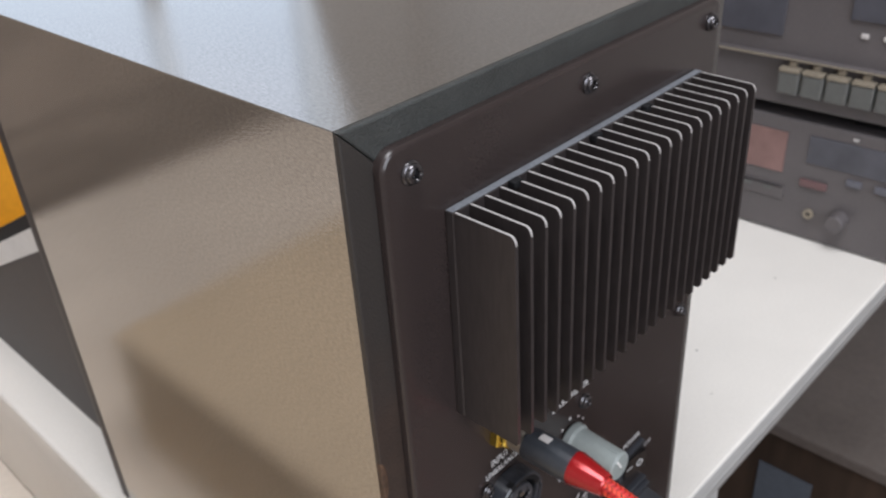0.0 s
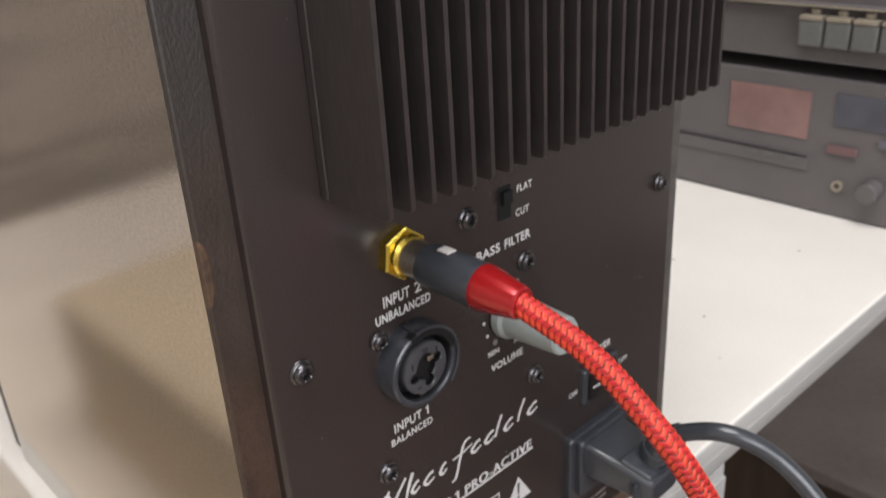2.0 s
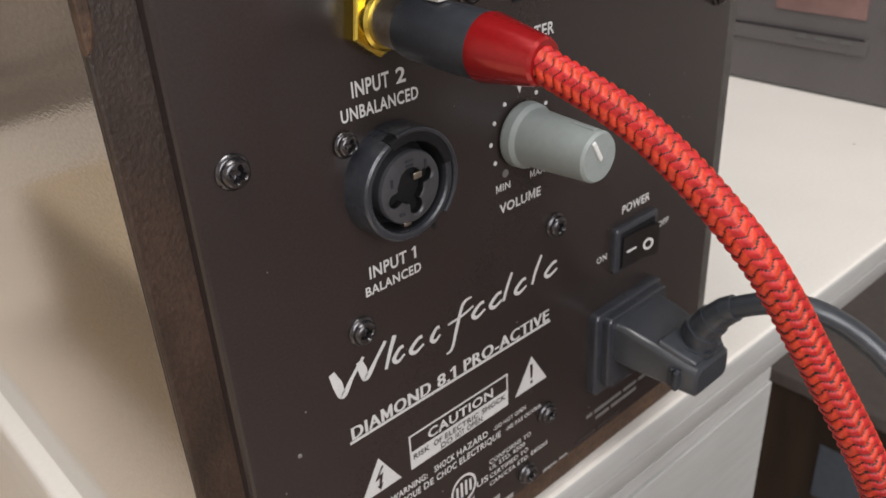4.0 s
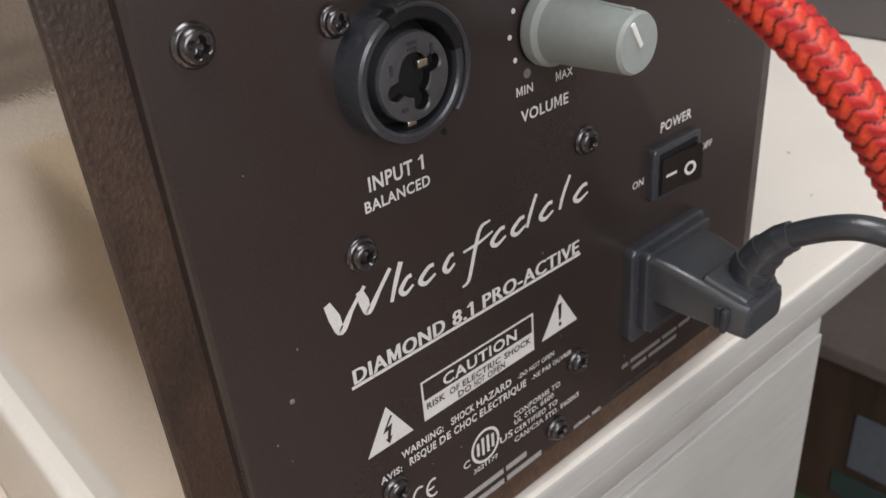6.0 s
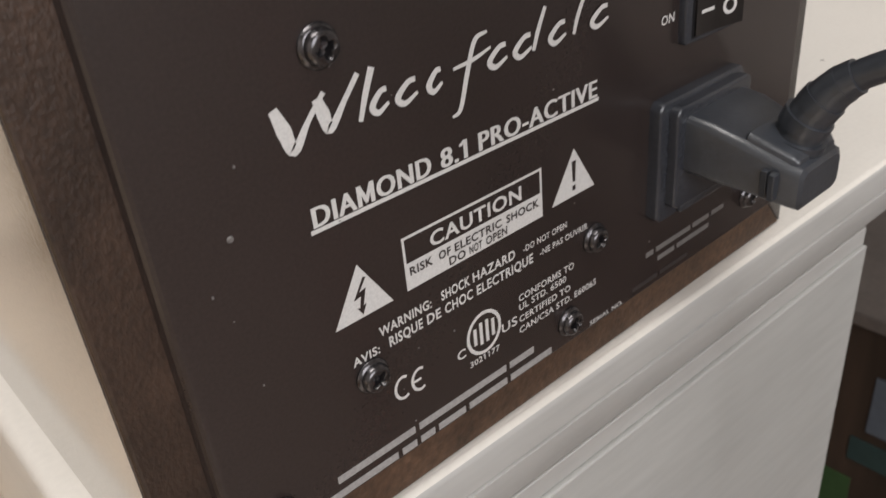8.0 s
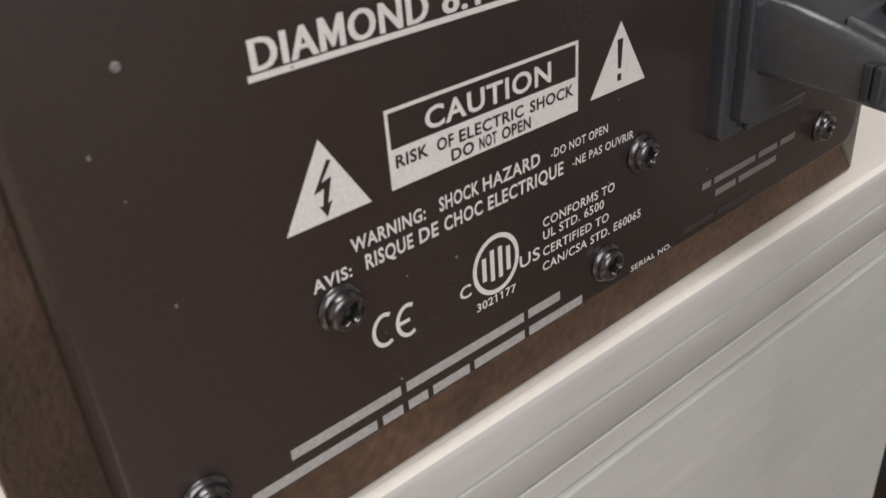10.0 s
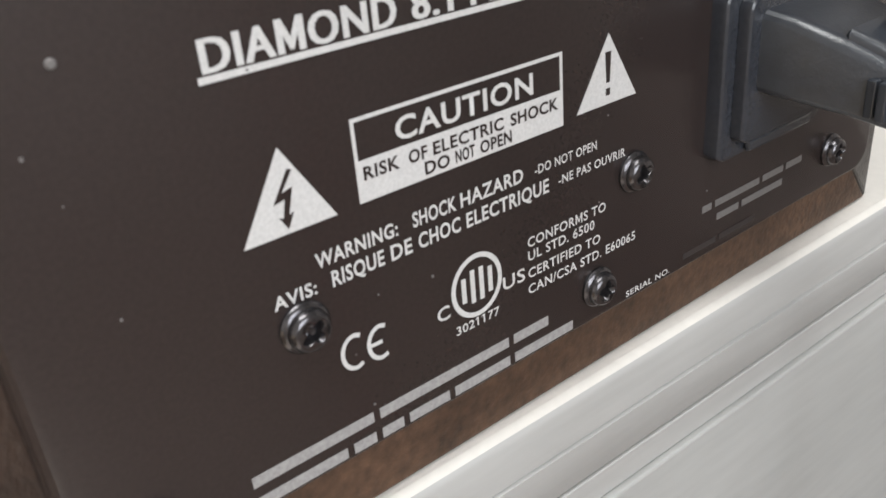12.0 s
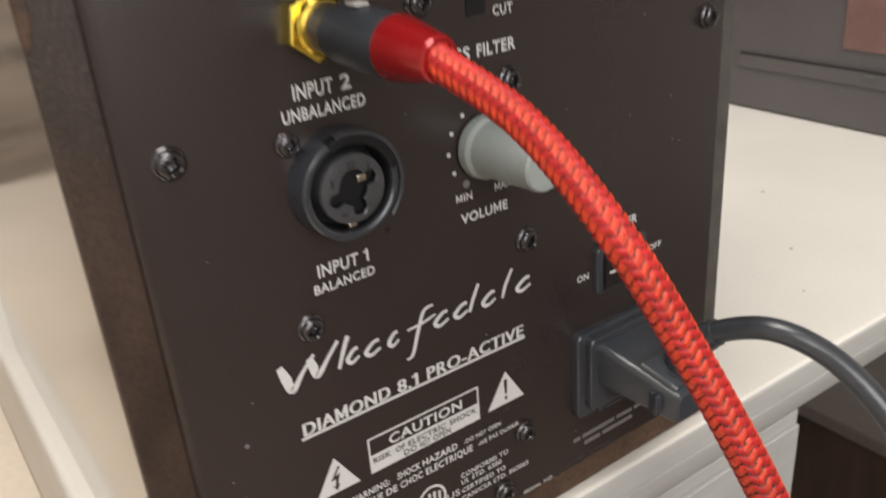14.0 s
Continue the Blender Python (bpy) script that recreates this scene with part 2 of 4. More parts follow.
def prism(points, x0, x1, bm=None):
    """An outline of (y, z) points, drawn out along x."""
    one = bmesh.new()
    a = [one.verts.new((x0, y, z)) for y, z in points]
    b = [one.verts.new((x1, y, z)) for y, z in points]
    one.faces.new(a)
    one.faces.new(b[::-1])
    n = len(points)
    for i in range(n):
        one.faces.new((a[i], b[i], b[(i + 1) % n], a[(i + 1) % n]))
    bmesh.ops.recalc_face_normals(one, faces=one.faces)
    return merged(bm, one)


def lathe(cx, cz, profile, n=32, bm=None, lobes=None):
    """A turned piece about the axis y through (cx, cz); profile of (radius, y). lobes(i, angle) scales the radius of ring i."""
    one = bmesh.new()
    rings = []
    for i, (r, y) in enumerate(profile):
        if r < 1e-6:
            rings.append([one.verts.new((cx, y, cz))])
        else:
            ring = []
            for k in range(n):
                a = 2 * math.pi * k / n
                s = lobes(i, a) if lobes else 1.0
                ring.append(one.verts.new((cx + r * s * math.cos(a), y, cz + r * s * math.sin(a))))
            rings.append(ring)
    for p, q in zip(rings, rings[1:]):
        for k in range(n):
            a, b = p[k % len(p)], p[(k + 1) % len(p)]
            c, d = q[(k + 1) % len(q)], q[k % len(q)]
            face = []
            for v in (a, b, c, d):
                if v not in face:
                    face.append(v)
            if len(face) > 2:
                one.faces.new(face)
    bmesh.ops.recalc_face_normals(one, faces=one.faces)
    return merged(bm, one)


def spline(points, per=16):
    p = [Vector(q) for q in points]
    p = [2 * p[0] - p[1]] + p + [2 * p[-1] - p[-2]]
    out = []
    for i in range(1, len(p) - 2):
        a, b, c, d = p[i - 1:i + 3]
        for k in range(per):
            s = k / per
            out.append(0.5 * (2 * b + (c - a) * s + (2 * a - 5 * b + 4 * c - d) * s * s + (3 * b - a - 3 * c + d) * s ** 3))
    out.append(p[-2])
    return out


def even(points, step):
    """The same line with even steps along it, and a frame of two sideways directions at each."""
    lengths = [0.0]
    for a, b in zip(points, points[1:]):
        lengths.append(lengths[-1] + (b - a).length)
    count = max(2, int(lengths[-1] / step))
    out, k = [], 0
    for i in range(count + 1):
        s = lengths[-1] * i / count
        while k < len(lengths) - 2 and lengths[k + 1] < s:
            k += 1
        f = (s - lengths[k]) / max(lengths[k + 1] - lengths[k], 1e-9)
        out.append(points[k].lerp(points[k + 1], f))
    frames, u = [], None
    for i, p in enumerate(out):
        tan = (out[min(i + 1, count)] - out[max(i - 1, 0)]).normalized()
        if u is None:
            u = tan.orthogonal().normalized()
        u = (u - tan * u.dot(tan)).normalized()
        frames.append((p, u, tan.cross(u)))
    return frames


def tube(frames, radius, n=16, bm=None):
    """radius: a number, or a function of the step."""
    one = bmesh.new()
    rings = []
    for i, (p, u, v) in enumerate(frames):
        r = radius(i) if callable(radius) else radius
        rings.append([one.verts.new(p + r * (math.cos(2 * math.pi * k / n) * u + math.sin(2 * math.pi * k / n) * v)) for k in range(n)])
    for a, b in zip(rings, rings[1:]):
        for k in range(n):
            one.faces.new((a[k], a[(k + 1) % n], b[(k + 1) % n], b[k]))
    one.faces.new(rings[0][::-1])
    one.faces.new(rings[-1])
    return merged(bm, one)


def word_end(text, bold):
    """Where the last letter of some words ends, at size 1."""
    cu = bpy.data.curves.new("words", "FONT")
    cu.body, cu.size, cu.offset, cu.resolution_u, cu.space_character = text, 1.0, bold, 1, 1.08
    tmp = bpy.data.objects.new("words", cu)
    scene.collection.objects.link(tmp)
    bpy.context.view_layer.update()
    me = bpy.data.meshes.new_from_object(tmp.evaluated_get(bpy.context.evaluated_depsgraph_get()))
    end = max(v.co.x for v in me.vertices)
    bpy.data.objects.remove(tmp)
    bpy.data.curves.remove(cu)
    bpy.data.meshes.remove(me)
    return end


def lettering(text, x0, x1, z0, height, parent, material_=None, y=-0.00012, bold=0.024, shear=0.0, name="lettering"):
    """Words in the built-in font between x0 and x1 on the panel, with capitals of that height, in millimetres over the table."""
    cu = bpy.data.curves.new("words", "FONT")
    cu.body, cu.size, cu.offset, cu.extrude, cu.resolution_u, cu.shear = text, 1.0, bold, 0.0, 3, shear
    cu.space_character = 1.08
    tmp = bpy.data.objects.new("words", cu)
    scene.collection.objects.link(tmp)
    bpy.context.view_layer.update()
    me = bpy.data.meshes.new_from_object(tmp.evaluated_get(bpy.context.evaluated_depsgraph_get()))
    bpy.data.objects.remove(tmp)
    bpy.data.curves.remove(cu)
    flags = []
    for k, letter in enumerate(text):
        if letter == "1":
            flags.append(word_end(text[:k + 1], bold) - 0.105 - bold)
    if flags:
        bm = bmesh.new()
        bm.from_mesh(me)
        for e in flags:
            bm.faces.new([bm.verts.new((e + dx, dz, 0)) for dx, dz in ((0.0, 0.73), (-0.05, 0.645), (-0.17, 0.58), (-0.17, 0.49), (0.0, 0.57))])
        bm.to_mesh(me)
        bm.free()
    xs = [v.co.x for v in me.vertices]
    lo, hi = min(xs), max(xs)
    letters_m = [k for k, letter in enumerate(text) if letter == "M"]
    if letters_m:
        bm = bmesh.new()
        bm.from_mesh(me)
        for k in letters_m:
            e0, e1 = (word_end(text[:k], bold) if k else lo - 0.03), word_end(text[:k + 1], bold)
            gone = [fc for fc in bm.faces if e0 + 0.005 < fc.calc_center_median().x < e1 + 0.005]
            x0_ = min(v.co.x for fc in gone for v in fc.verts)
            bmesh.ops.delete(bm, geom=gone, context="FACES")
            mid, st, b = (x0_ + e1) / 2, 0.10 + bold * 1.6, bold
            for quad in (((x0_, -b), (x0_ + st, -b), (x0_ + st, 0.72 + b), (x0_, 0.72 + b)), ((e1 - st, -b), (e1, -b), (e1, 0.72 + b), (e1 - st, 0.72 + b)),
                         ((x0_ + st, 0.72 + b), (x0_ + st, 0.50), (mid, 0.02), (mid, 0.25)), ((e1 - st, 0.72 + b), (mid, 0.25), (mid, 0.02), (e1 - st, 0.50))):
                bm.faces.new([bm.verts.new((x, z, 0)) for x, z in quad])
        bmesh.ops.delete(bm, geom=[v for v in bm.verts if not v.link_faces], context="VERTS")
        bm.to_mesh(me)
        bm.free()
    sx, sz = (x1 - x0) / 1000 / (hi - lo), height / 1000 / 0.73
    at = ROOT[parent.name]
    for v in me.vertices:
        v.co = Vector((x0 / 1000 + (v.co.x - lo) * sx, y, T + z0 / 1000 + v.co.y * sz)) - at
    me.materials.clear()
    me.materials.append(material_ or M_INK)
    me.name = name
    ob = new(name, me)
    ob.parent = parent
    ROOT[ob.name] = at
    return ob


def flat(points, y, bm=None):
    """A printed shape on the panel: an outline of (x, z) in millimetres over the table, with a hair of thickness."""
    return slab([(x / 1000, T + z / 1000) for x, z in points], y, y + 0.0001, bm)


def stroke(points, widths, y, bm=None):
    """A printed brush stroke along (x, z) points in millimetres over the table."""
    c = [p.xy for p in spline([(x, z, 0) for x, z in points], 6)]
    m = len(c) - 1
    left, right = [], []
    for i, p in enumerate(c):
        d = (c[min(i + 1, m)] - c[max(i - 1, 0)]).normalized()
        w = float(np.interp(i / m, np.linspace(0, 1, len(widths)), widths)) / 2
        left.append(p + w * Vector((-d.y, d.x)))
        right.append(p - w * Vector((-d.y, d.x)))
    one = bmesh.new()
    a = [one.verts.new((p.x / 1000, y, T + p.y / 1000)) for p in left]
    b = [one.verts.new((p.x / 1000, y, T + p.y / 1000)) for p in right]
    for i in range(m):
        one.faces.new((a[i], a[i + 1], b[i + 1], b[i]))
    return merged(bm, one)


# ---- the room ----
X0, X1, Y0, Y1, HIGH = -1.7, 1.9, -1.9, 1.95, 2.45
solid("floor", box(X0 - 0.1, X1 + 0.1, Y0 - 0.1, Y1 + 0.1, -0.1, 0.0), M_FLOOR, "dull brown smooth floor of the room", "floor", "structure")
solid("ceiling", box(X0 - 0.1, X1 + 0.1, Y0 - 0.1, Y1 + 0.1, HIGH, HIGH + 0.1), M_CEIL, "plain white painted ceiling", "ceiling", "structure")
solid("wall_west", box(X0 - 0.1, X0, Y0, Y1, 0, HIGH), M_WALL, "cream painted plain wall", "wall", "structure")
solid("wall_east", box(X1, X1 + 0.1, Y0, Y1, 0, HIGH), M_WALL, "cream painted plain wall", "wall", "structure")
# Opening assumed in the unseen south wall, to go with the added fill.
sx0, sx1, sz0, sz1 = -1.22, 0.32, 0.93, 2.27
south = box(X0 - 0.1, sx0, Y0 - 0.1, Y0, 0, HIGH)
box(sx1, X1 + 0.1, Y0 - 0.1, Y0, 0, HIGH, bm=south)
box(sx0, sx1, Y0 - 0.1, Y0, 0, sz0, bm=south)
box(sx0, sx1, Y0 - 0.1, Y0, sz1, HIGH, bm=south)
solid("wall_south", south, M_WALL, "cream painted wall with a window", "wall", "structure")
# Unseen window, added to house the south fill.
window = thing("window_2_added", ((sx0 + sx1) / 2, Y0 - 0.05, sz0), "window with white painted frame", "window", kind="structure")
frame_mesh = box(sx0, sx1, Y0 - 0.08, Y0 - 0.02, sz0, sz0 + 0.05, 0.004)
box(sx0, sx1, Y0 - 0.08, Y0 - 0.02, sz1 - 0.05, sz1, 0.004, bm=frame_mesh)
for x in (sx0, (sx0 + sx1) / 2 - 0.025, sx1 - 0.05):
    box(x, x + 0.05, Y0 - 0.079, Y0 - 0.021, sz0 + 0.05, sz1 - 0.05, 0.004, bm=frame_mesh)
part("window_frame", frame_mesh, M_FRAME, window)
wx0, wx1, wz0, wz1 = 0.49, 1.51, 1.05, 2.39
wall = box(X0 - 0.1, wx0, Y1, Y1 + 0.1, 0, HIGH)
box(wx1, X1 + 0.1, Y1, Y1 + 0.1, 0, HIGH, bm=wall)
box(wx0, wx1, Y1, Y1 + 0.1, 0, wz0, bm=wall)
box(wx0, wx1, Y1, Y1 + 0.1, wz1, HIGH, bm=wall)
solid("wall_north", wall, M_WALL, "cream painted wall with a window", "wall", "structure")
window = thing("window_1", ((wx0 + wx1) / 2, Y1 + 0.05, wz0), "window with white painted frame", "window", kind="structure")
frame_mesh = box(wx0, wx1, Y1 + 0.02, Y1 + 0.08, wz0, wz0 + 0.05, 0.004)
box(wx0, wx1, Y1 + 0.02, Y1 + 0.08, wz1 - 0.05, wz1, 0.004, bm=frame_mesh)
for x in (wx0, (wx0 + wx1) / 2 - 0.025, wx1 - 0.05):
    box(x, x + 0.05, Y1 + 0.021, Y1 + 0.079, wz0 + 0.05, wz1 - 0.05, 0.004, bm=frame_mesh)
part("window_frame", frame_mesh, M_FRAME, window)

# ---- the table ----
table = thing("side_table", (0.45, 0.3, 0), "white laminate table with rounded front edge and closed body", "table")
XL, XR, YB = -0.0105, 0.98, 0.72
# rounded top corner, a fine crease across the front edge, a lip at its foot
edge = [(YB, T), (0.010, T), (0.0030, T)]
edge += [(0.0030 - 0.0026 * math.sin(a), T - 0.0026 + 0.0026 * math.cos(a)) for a in np.linspace(0.3, 1.57, 5)]
edge += [(0.0004, T - 0.0108), (0.0009, T - 0.0111), (0.0009, T - 0.0115), (0.0002, T - 0.0118), (0.0003, T - 0.0208), (0.0010, T - 0.0215), (YB, T - 0.0215)]
top = prism(edge, XL, XR)
corner = [e for e in top.edges if all(abs(v.co.x - XL) < 1e-6 and abs(v.co.z - T) < 1e-6 for v in e.verts)]
bmesh.ops.bevel(top, geom=corner, offset=0.004, segments=4, affect="EDGES", profile=0.5)


def skewed(bm):
    """The front of the table runs a few degrees off the loudspeaker's back."""
    for v in bm.verts:
        if v.co.y < 0.05:
            v.co.y += 0.0004 - 0.02 * (v.co.x - 0.060)
    return bm


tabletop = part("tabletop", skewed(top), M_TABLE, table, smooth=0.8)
tabletop.data.materials.append(M_TABLE_SHADED)
# Front-facing faces take the greyer copy, standing in for shade.
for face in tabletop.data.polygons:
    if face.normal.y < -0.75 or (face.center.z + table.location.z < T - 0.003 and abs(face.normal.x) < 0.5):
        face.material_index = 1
part("front_rail", skewed(box(XL + 0.015, 0.2470, 0.0002, 0.0154, T - 0.0286, T - 0.0217, 0.0004)), M_TABLE_SHADED, table)
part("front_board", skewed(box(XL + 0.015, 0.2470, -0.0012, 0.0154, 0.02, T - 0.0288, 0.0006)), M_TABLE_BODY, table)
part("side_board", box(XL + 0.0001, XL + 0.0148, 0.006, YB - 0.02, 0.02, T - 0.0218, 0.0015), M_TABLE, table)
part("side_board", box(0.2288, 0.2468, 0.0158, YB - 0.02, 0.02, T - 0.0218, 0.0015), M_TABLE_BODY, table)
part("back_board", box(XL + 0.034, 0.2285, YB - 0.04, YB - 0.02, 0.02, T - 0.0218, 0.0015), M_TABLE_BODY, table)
for yy in (0.36, YB - 0.09):
    part("leg", box(XR - 0.07, XR - 0.03, yy, yy + 0.04, 0.0, T - 0.0217, 0.003), M_TABLE_BODY, table)
for xx in (XL + 0.04, 0.19):
    for yy in (0.06, YB - 0.09):
        part("foot", box(xx, xx + 0.03, yy, yy + 0.03, 0.0, 0.0198, 0.002), M_TABLE_BODY, table)

# ---- the loudspeaker ----
CX0, CX1, CD, CH = -0.0030, 0.1966, 0.240, 0.2985
RIM = 0.0052
speaker = thing("studio_monitor", (0.097, 0.12, T), "silver vinyl powered loudspeaker with black rear panel and heatsink", "speaker")
w = 0.011


def sleeve(x0, x1, y0, y1, z0, z1, t, bevel):
    one = bmesh.new()
    rings = []
    for y in (y0, y1):
        for d in (0.0, t):
            rings.append([one.verts.new(p) for p in ((x0 + d, y, z0 + d), (x1 - d, y, z0 + d), (x1 - d, y, z1 - d), (x0 + d, y, z1 - d))])
    a, b, c, d = rings
    for p, q in ((a, c), (b, d), (a, b), (c, d)):
        for k in range(4):
            one.faces.new((p[k], p[(k + 1) % 4], q[(k + 1) % 4], q[k]))
    bmesh.ops.recalc_face_normals(one, faces=one.faces)
    sharp = [e for e in one.edges if any(v in a for v in e.verts) and any(v in c for v in e.verts)]
    bmesh.ops.bevel(one, geom=sharp, offset=bevel, segments=2, affect="EDGES", profile=0.5)
    return one


part("cabinet", sleeve(CX0, CX1, RIM, CD, T, T + CH, w, 0.00025), M_VINYL, speaker, "silver vinyl-wrapped cabinet")
part("front_baffle", box(CX0 + 0.001, CX1 - 0.001, CD, CD + 0.016, T + 0.0005, T + CH - 0.001, 0.004, 3), M_DARKBOX, speaker, "dark grey front baffle")


def rim_board(corners):
    """A flat strip with mitred ends round the panel's recess: four (x, z) corners in metres over the table."""
    return slab([(x, T + z) for x, z in corners], RIM - 0.0016, RIM + 0.012, bevel=0.0007)


BX0, BX1, BZ0, BZ1 = CX0 + 0.0002, CX1 - 0.0002, 0.0004, CH - 0.0003
IX0, IX1, IZ0, IZ1 = 0.0115, 0.1815, 0.0180, 0.2830
part("rim_strip", rim_board([(BX0, BZ0), (IX0, IZ0), (IX0, IZ1), (BX0, BZ1 - 0.0002)]), M_MDF, speaker, "brown-black pebbled edge, upper part darkened for shade")
part("rim_strip", rim_board([(BX1, BZ0), (BX1, BZ1 - 0.0002), (IX1, IZ1), (IX1, IZ0)]), M_MDF_LIT, speaker, "grey edge, glare painted into its tone")
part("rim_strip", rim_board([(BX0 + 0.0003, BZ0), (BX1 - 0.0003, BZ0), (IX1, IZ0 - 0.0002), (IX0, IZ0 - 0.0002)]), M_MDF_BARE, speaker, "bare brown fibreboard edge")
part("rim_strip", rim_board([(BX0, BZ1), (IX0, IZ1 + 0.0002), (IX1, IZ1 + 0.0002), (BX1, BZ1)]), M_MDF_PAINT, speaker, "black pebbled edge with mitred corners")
chip = slab([(CX0 + 0.0001 + 0.0026 * math.sin(a) ** 0.8, T + 0.1795 - 0.0085 * math.cos(a)) for a in np.linspace(0.0, math.pi, 12)], RIM - 0.0019, RIM + 0.002, bevel=0.0005)
part("peeled_chip", chip, M_MDF_BARE, speaker, "small chip in the edge showing bare board")
panel = part("back_panel", slab(rounded(0.0070, 0.1868, T + 0.0126, T + 0.2895, 0.0060), 0.0, 0.0038, bevel=0.0019, seg=4), M_PANEL, speaker,
             "black-brown powder-coated steel panel")

# heatsink with 22 fins
HX0, HX1, HZ0, HZ1, HY = 0.0298, 0.1692, 0.1895, 0.2648, -0.0252
sink = part("heatsink", box(HX0 - 0.001, HX1 + 0.001, -0.0032, -0.0001, T + HZ0, T + HZ1, 0.0003, 1), M_SINK, speaker, "black finned aluminium heatsink")
# Blue-grey sheet over the base's top, painted as sky light.
part("top_edge", box(HX0 - 0.0008, HX1 + 0.0008, -0.0030, -0.0004, T + HZ1 + 0.00002, T + HZ1 + 0.0002), M_SKY_LIT_EDGE, sink)
ft = 0.00068
outline = [(-0.0033, HZ0), (HY + 0.0012, HZ0)] + [(HY + 0.0012 - 0.0012 * math.sin(a), HZ0 + 0.0012 - 0.0012 * math.cos(a)) for a in np.linspace(0.2, 1.57, 4)]
outline += [(HY + 0.0022 - 0.0022 * math.cos(a), HZ1 - 0.0034 + 0.0028 * math.sin(a)) for a in np.linspace(0, 1.57, 6)] + [(-0.0033, HZ1 - 0.0002)]
fin = prism([(y, z - HZ0) for y, z in outline], -ft, ft)
fin_me = bpy.data.meshes.new("fin")
finish(fin_me, fin, 0.5)
fin_me.materials.append(M_SINK)
# Pale strip along each fin's upper edge, painted as a glint.
lip = []
for y, z in outline[6:]:
    lip.append((y, z - HZ0 + 0.00006))
lip_bm = bmesh.new()
la = [lip_bm.verts.new((-ft * 0.6, y, z)) for y, z in lip]
lb = [lip_bm.verts.new((ft * 0.6, y, z)) for y, z in lip]
for i in range(len(lip) - 1):
    lip_bm.faces.new((la[i], la[i + 1], lb[i + 1], lb[i]))
lip_me = bpy.data.meshes.new("fin_edge")
finish(lip_me, lip_bm, 0.5)
lip_me.materials.append(M_FIN_GLINT)
for i in range(22):
    x = HX0 + (HX1 - HX0) * i / 21
    shared("fin", fin_me, sink, (x, 0, T + HZ0))
    shared("fin_edge", lip_me, sink, (x, 0, T + HZ0))
for x in (0.055, 0.097, 0.128):
    part("clip_tab", box(x - 0.002, x + 0.002, -0.006, -0.0033, T + HZ1 - 0.002, T + HZ1 + 0.0006, 0.0004), M_BLACK_AND_SHADE, sink)


# pan-head screws with a cross recess
def star(i, a):
    if i < 7:
        return 1.0
    return 1.0 + 0.26 * math.cos(4 * a) - 0.06 * math.cos(8 * a)


screw_me = bpy.data.meshes.new("screw")
sb = lathe(0, 0, [(0.0035, 0.0), (0.0036, -0.0005), (0.00335, -0.0009), (0.0030, -0.0011), (0.00295, -0.0017), (0.0026, -0.0023), (0.00215, -0.00255), (0.00165, -0.00255), (0.00150, -0.0024), (0.00115, -0.0009), (0.0, -0.0006)], 40, lobes=star)
finish(screw_me, sb, 0.7)
screw_me.materials.append(M_SCREW)
SCREWS = [(17.0, 281.2), (98.7, 281.1), (178.9, 281.0), (177.9, 148.3), (16.3, 146.1), (40.3, 99.3), (106.3, 100.4), (77.5, 167.6), (40.3, 37.4),
          (94.5, 20.0), (103.3, 38.0), (16.6, 19.9), (168.0, 22.1), (102.5, 145.0)]
for i, (x, z) in enumerate(SCREWS):
    shared("screw", screw_me, panel, (x / 1000, 0, T + z / 1000), (0, 0.9 * i, 0))
small_me = screw_me.copy()
small_me.transform(Matrix.Scale(0.8, 4))
for i, (x, z) in enumerate([(41.4, 143.7)]):
    shared("screw", small_me, panel, (x / 1000, -0.0005, T + z / 1000), (0, 0.4 + i, 0))

# combination socket
sx, sz, sd = 0.0526, T + 0.1322, -0.0066
sock = part("input_socket", lathe(sx, sz, [(0.0127, 0.0), (0.0126, -0.0010), (0.0123, sd + 0.0012), (0.0121, sd + 0.0004), (0.0116, sd), (0.0108, sd), (0.0103, sd + 0.0003), (0.0101, sd + 0.0008), (0.0100, sd + 0.0014), (0.0099, -0.0006), (0.0, -0.0006)], 64),
            M_PLASTIC, panel, "round black combination input socket")


def keyhole(i, a):
    """Ray lengths from the middle to the rim of a hole made of one large and three small rounds."""
    if i < 4:
        return 1.0
    best = 0.0
    for ang, dist, r in ((0, 0.0, 0.0036), (22, 0.0046, 0.0017), (200, 0.0046, 0.0017), (283, 0.0046, 0.0018), (85, 0.0012, 0.0032)):
        off = a - radians(ang)
        h = dist * math.sin(off)
        if abs(h) <= r:
            best = max(best, dist * math.cos(off) + math.sqrt(r * r - h * h))
    return best / 0.0027


# Near-black liner: shade painted into the gap inside the ring.
part("socket_well", lathe(sx, sz, [(0.00995, sd + 0.0012), (0.0097, sd + 0.0018), (0.0096, -0.0008), (0.0, -0.0008)], 48), M_BLACK_AND_SHADE, sock)
cx, cz = sx + 0.0003, sz - 0.0003
core = part("socket_core", lathe(cx, cz, [(0.0082, -0.0009), (0.0082, sd + 0.0012), (0.0079, sd + 0.0005), (0.0072, sd + 0.0003), (0.0029, sd + 0.0003), (0.0027, sd + 0.0006), (0.0027, -0.0010)], 96, lobes=keyhole),
     M_CORE_PLASTIC, sock)
# Bore walls turned near-black in place of shade.
core.data.materials.append(M_BLACK_AND_SHADE)
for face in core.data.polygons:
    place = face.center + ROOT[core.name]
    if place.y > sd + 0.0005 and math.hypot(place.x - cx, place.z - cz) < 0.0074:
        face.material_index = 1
# Black disc across the bore stands for its shaded depth.
part("socket_hole", lathe(cx, cz, [(0.0074, sd + 0.0024), (0.0, sd + 0.0023)], 24), M_BLACK_AND_SHADE, sock)
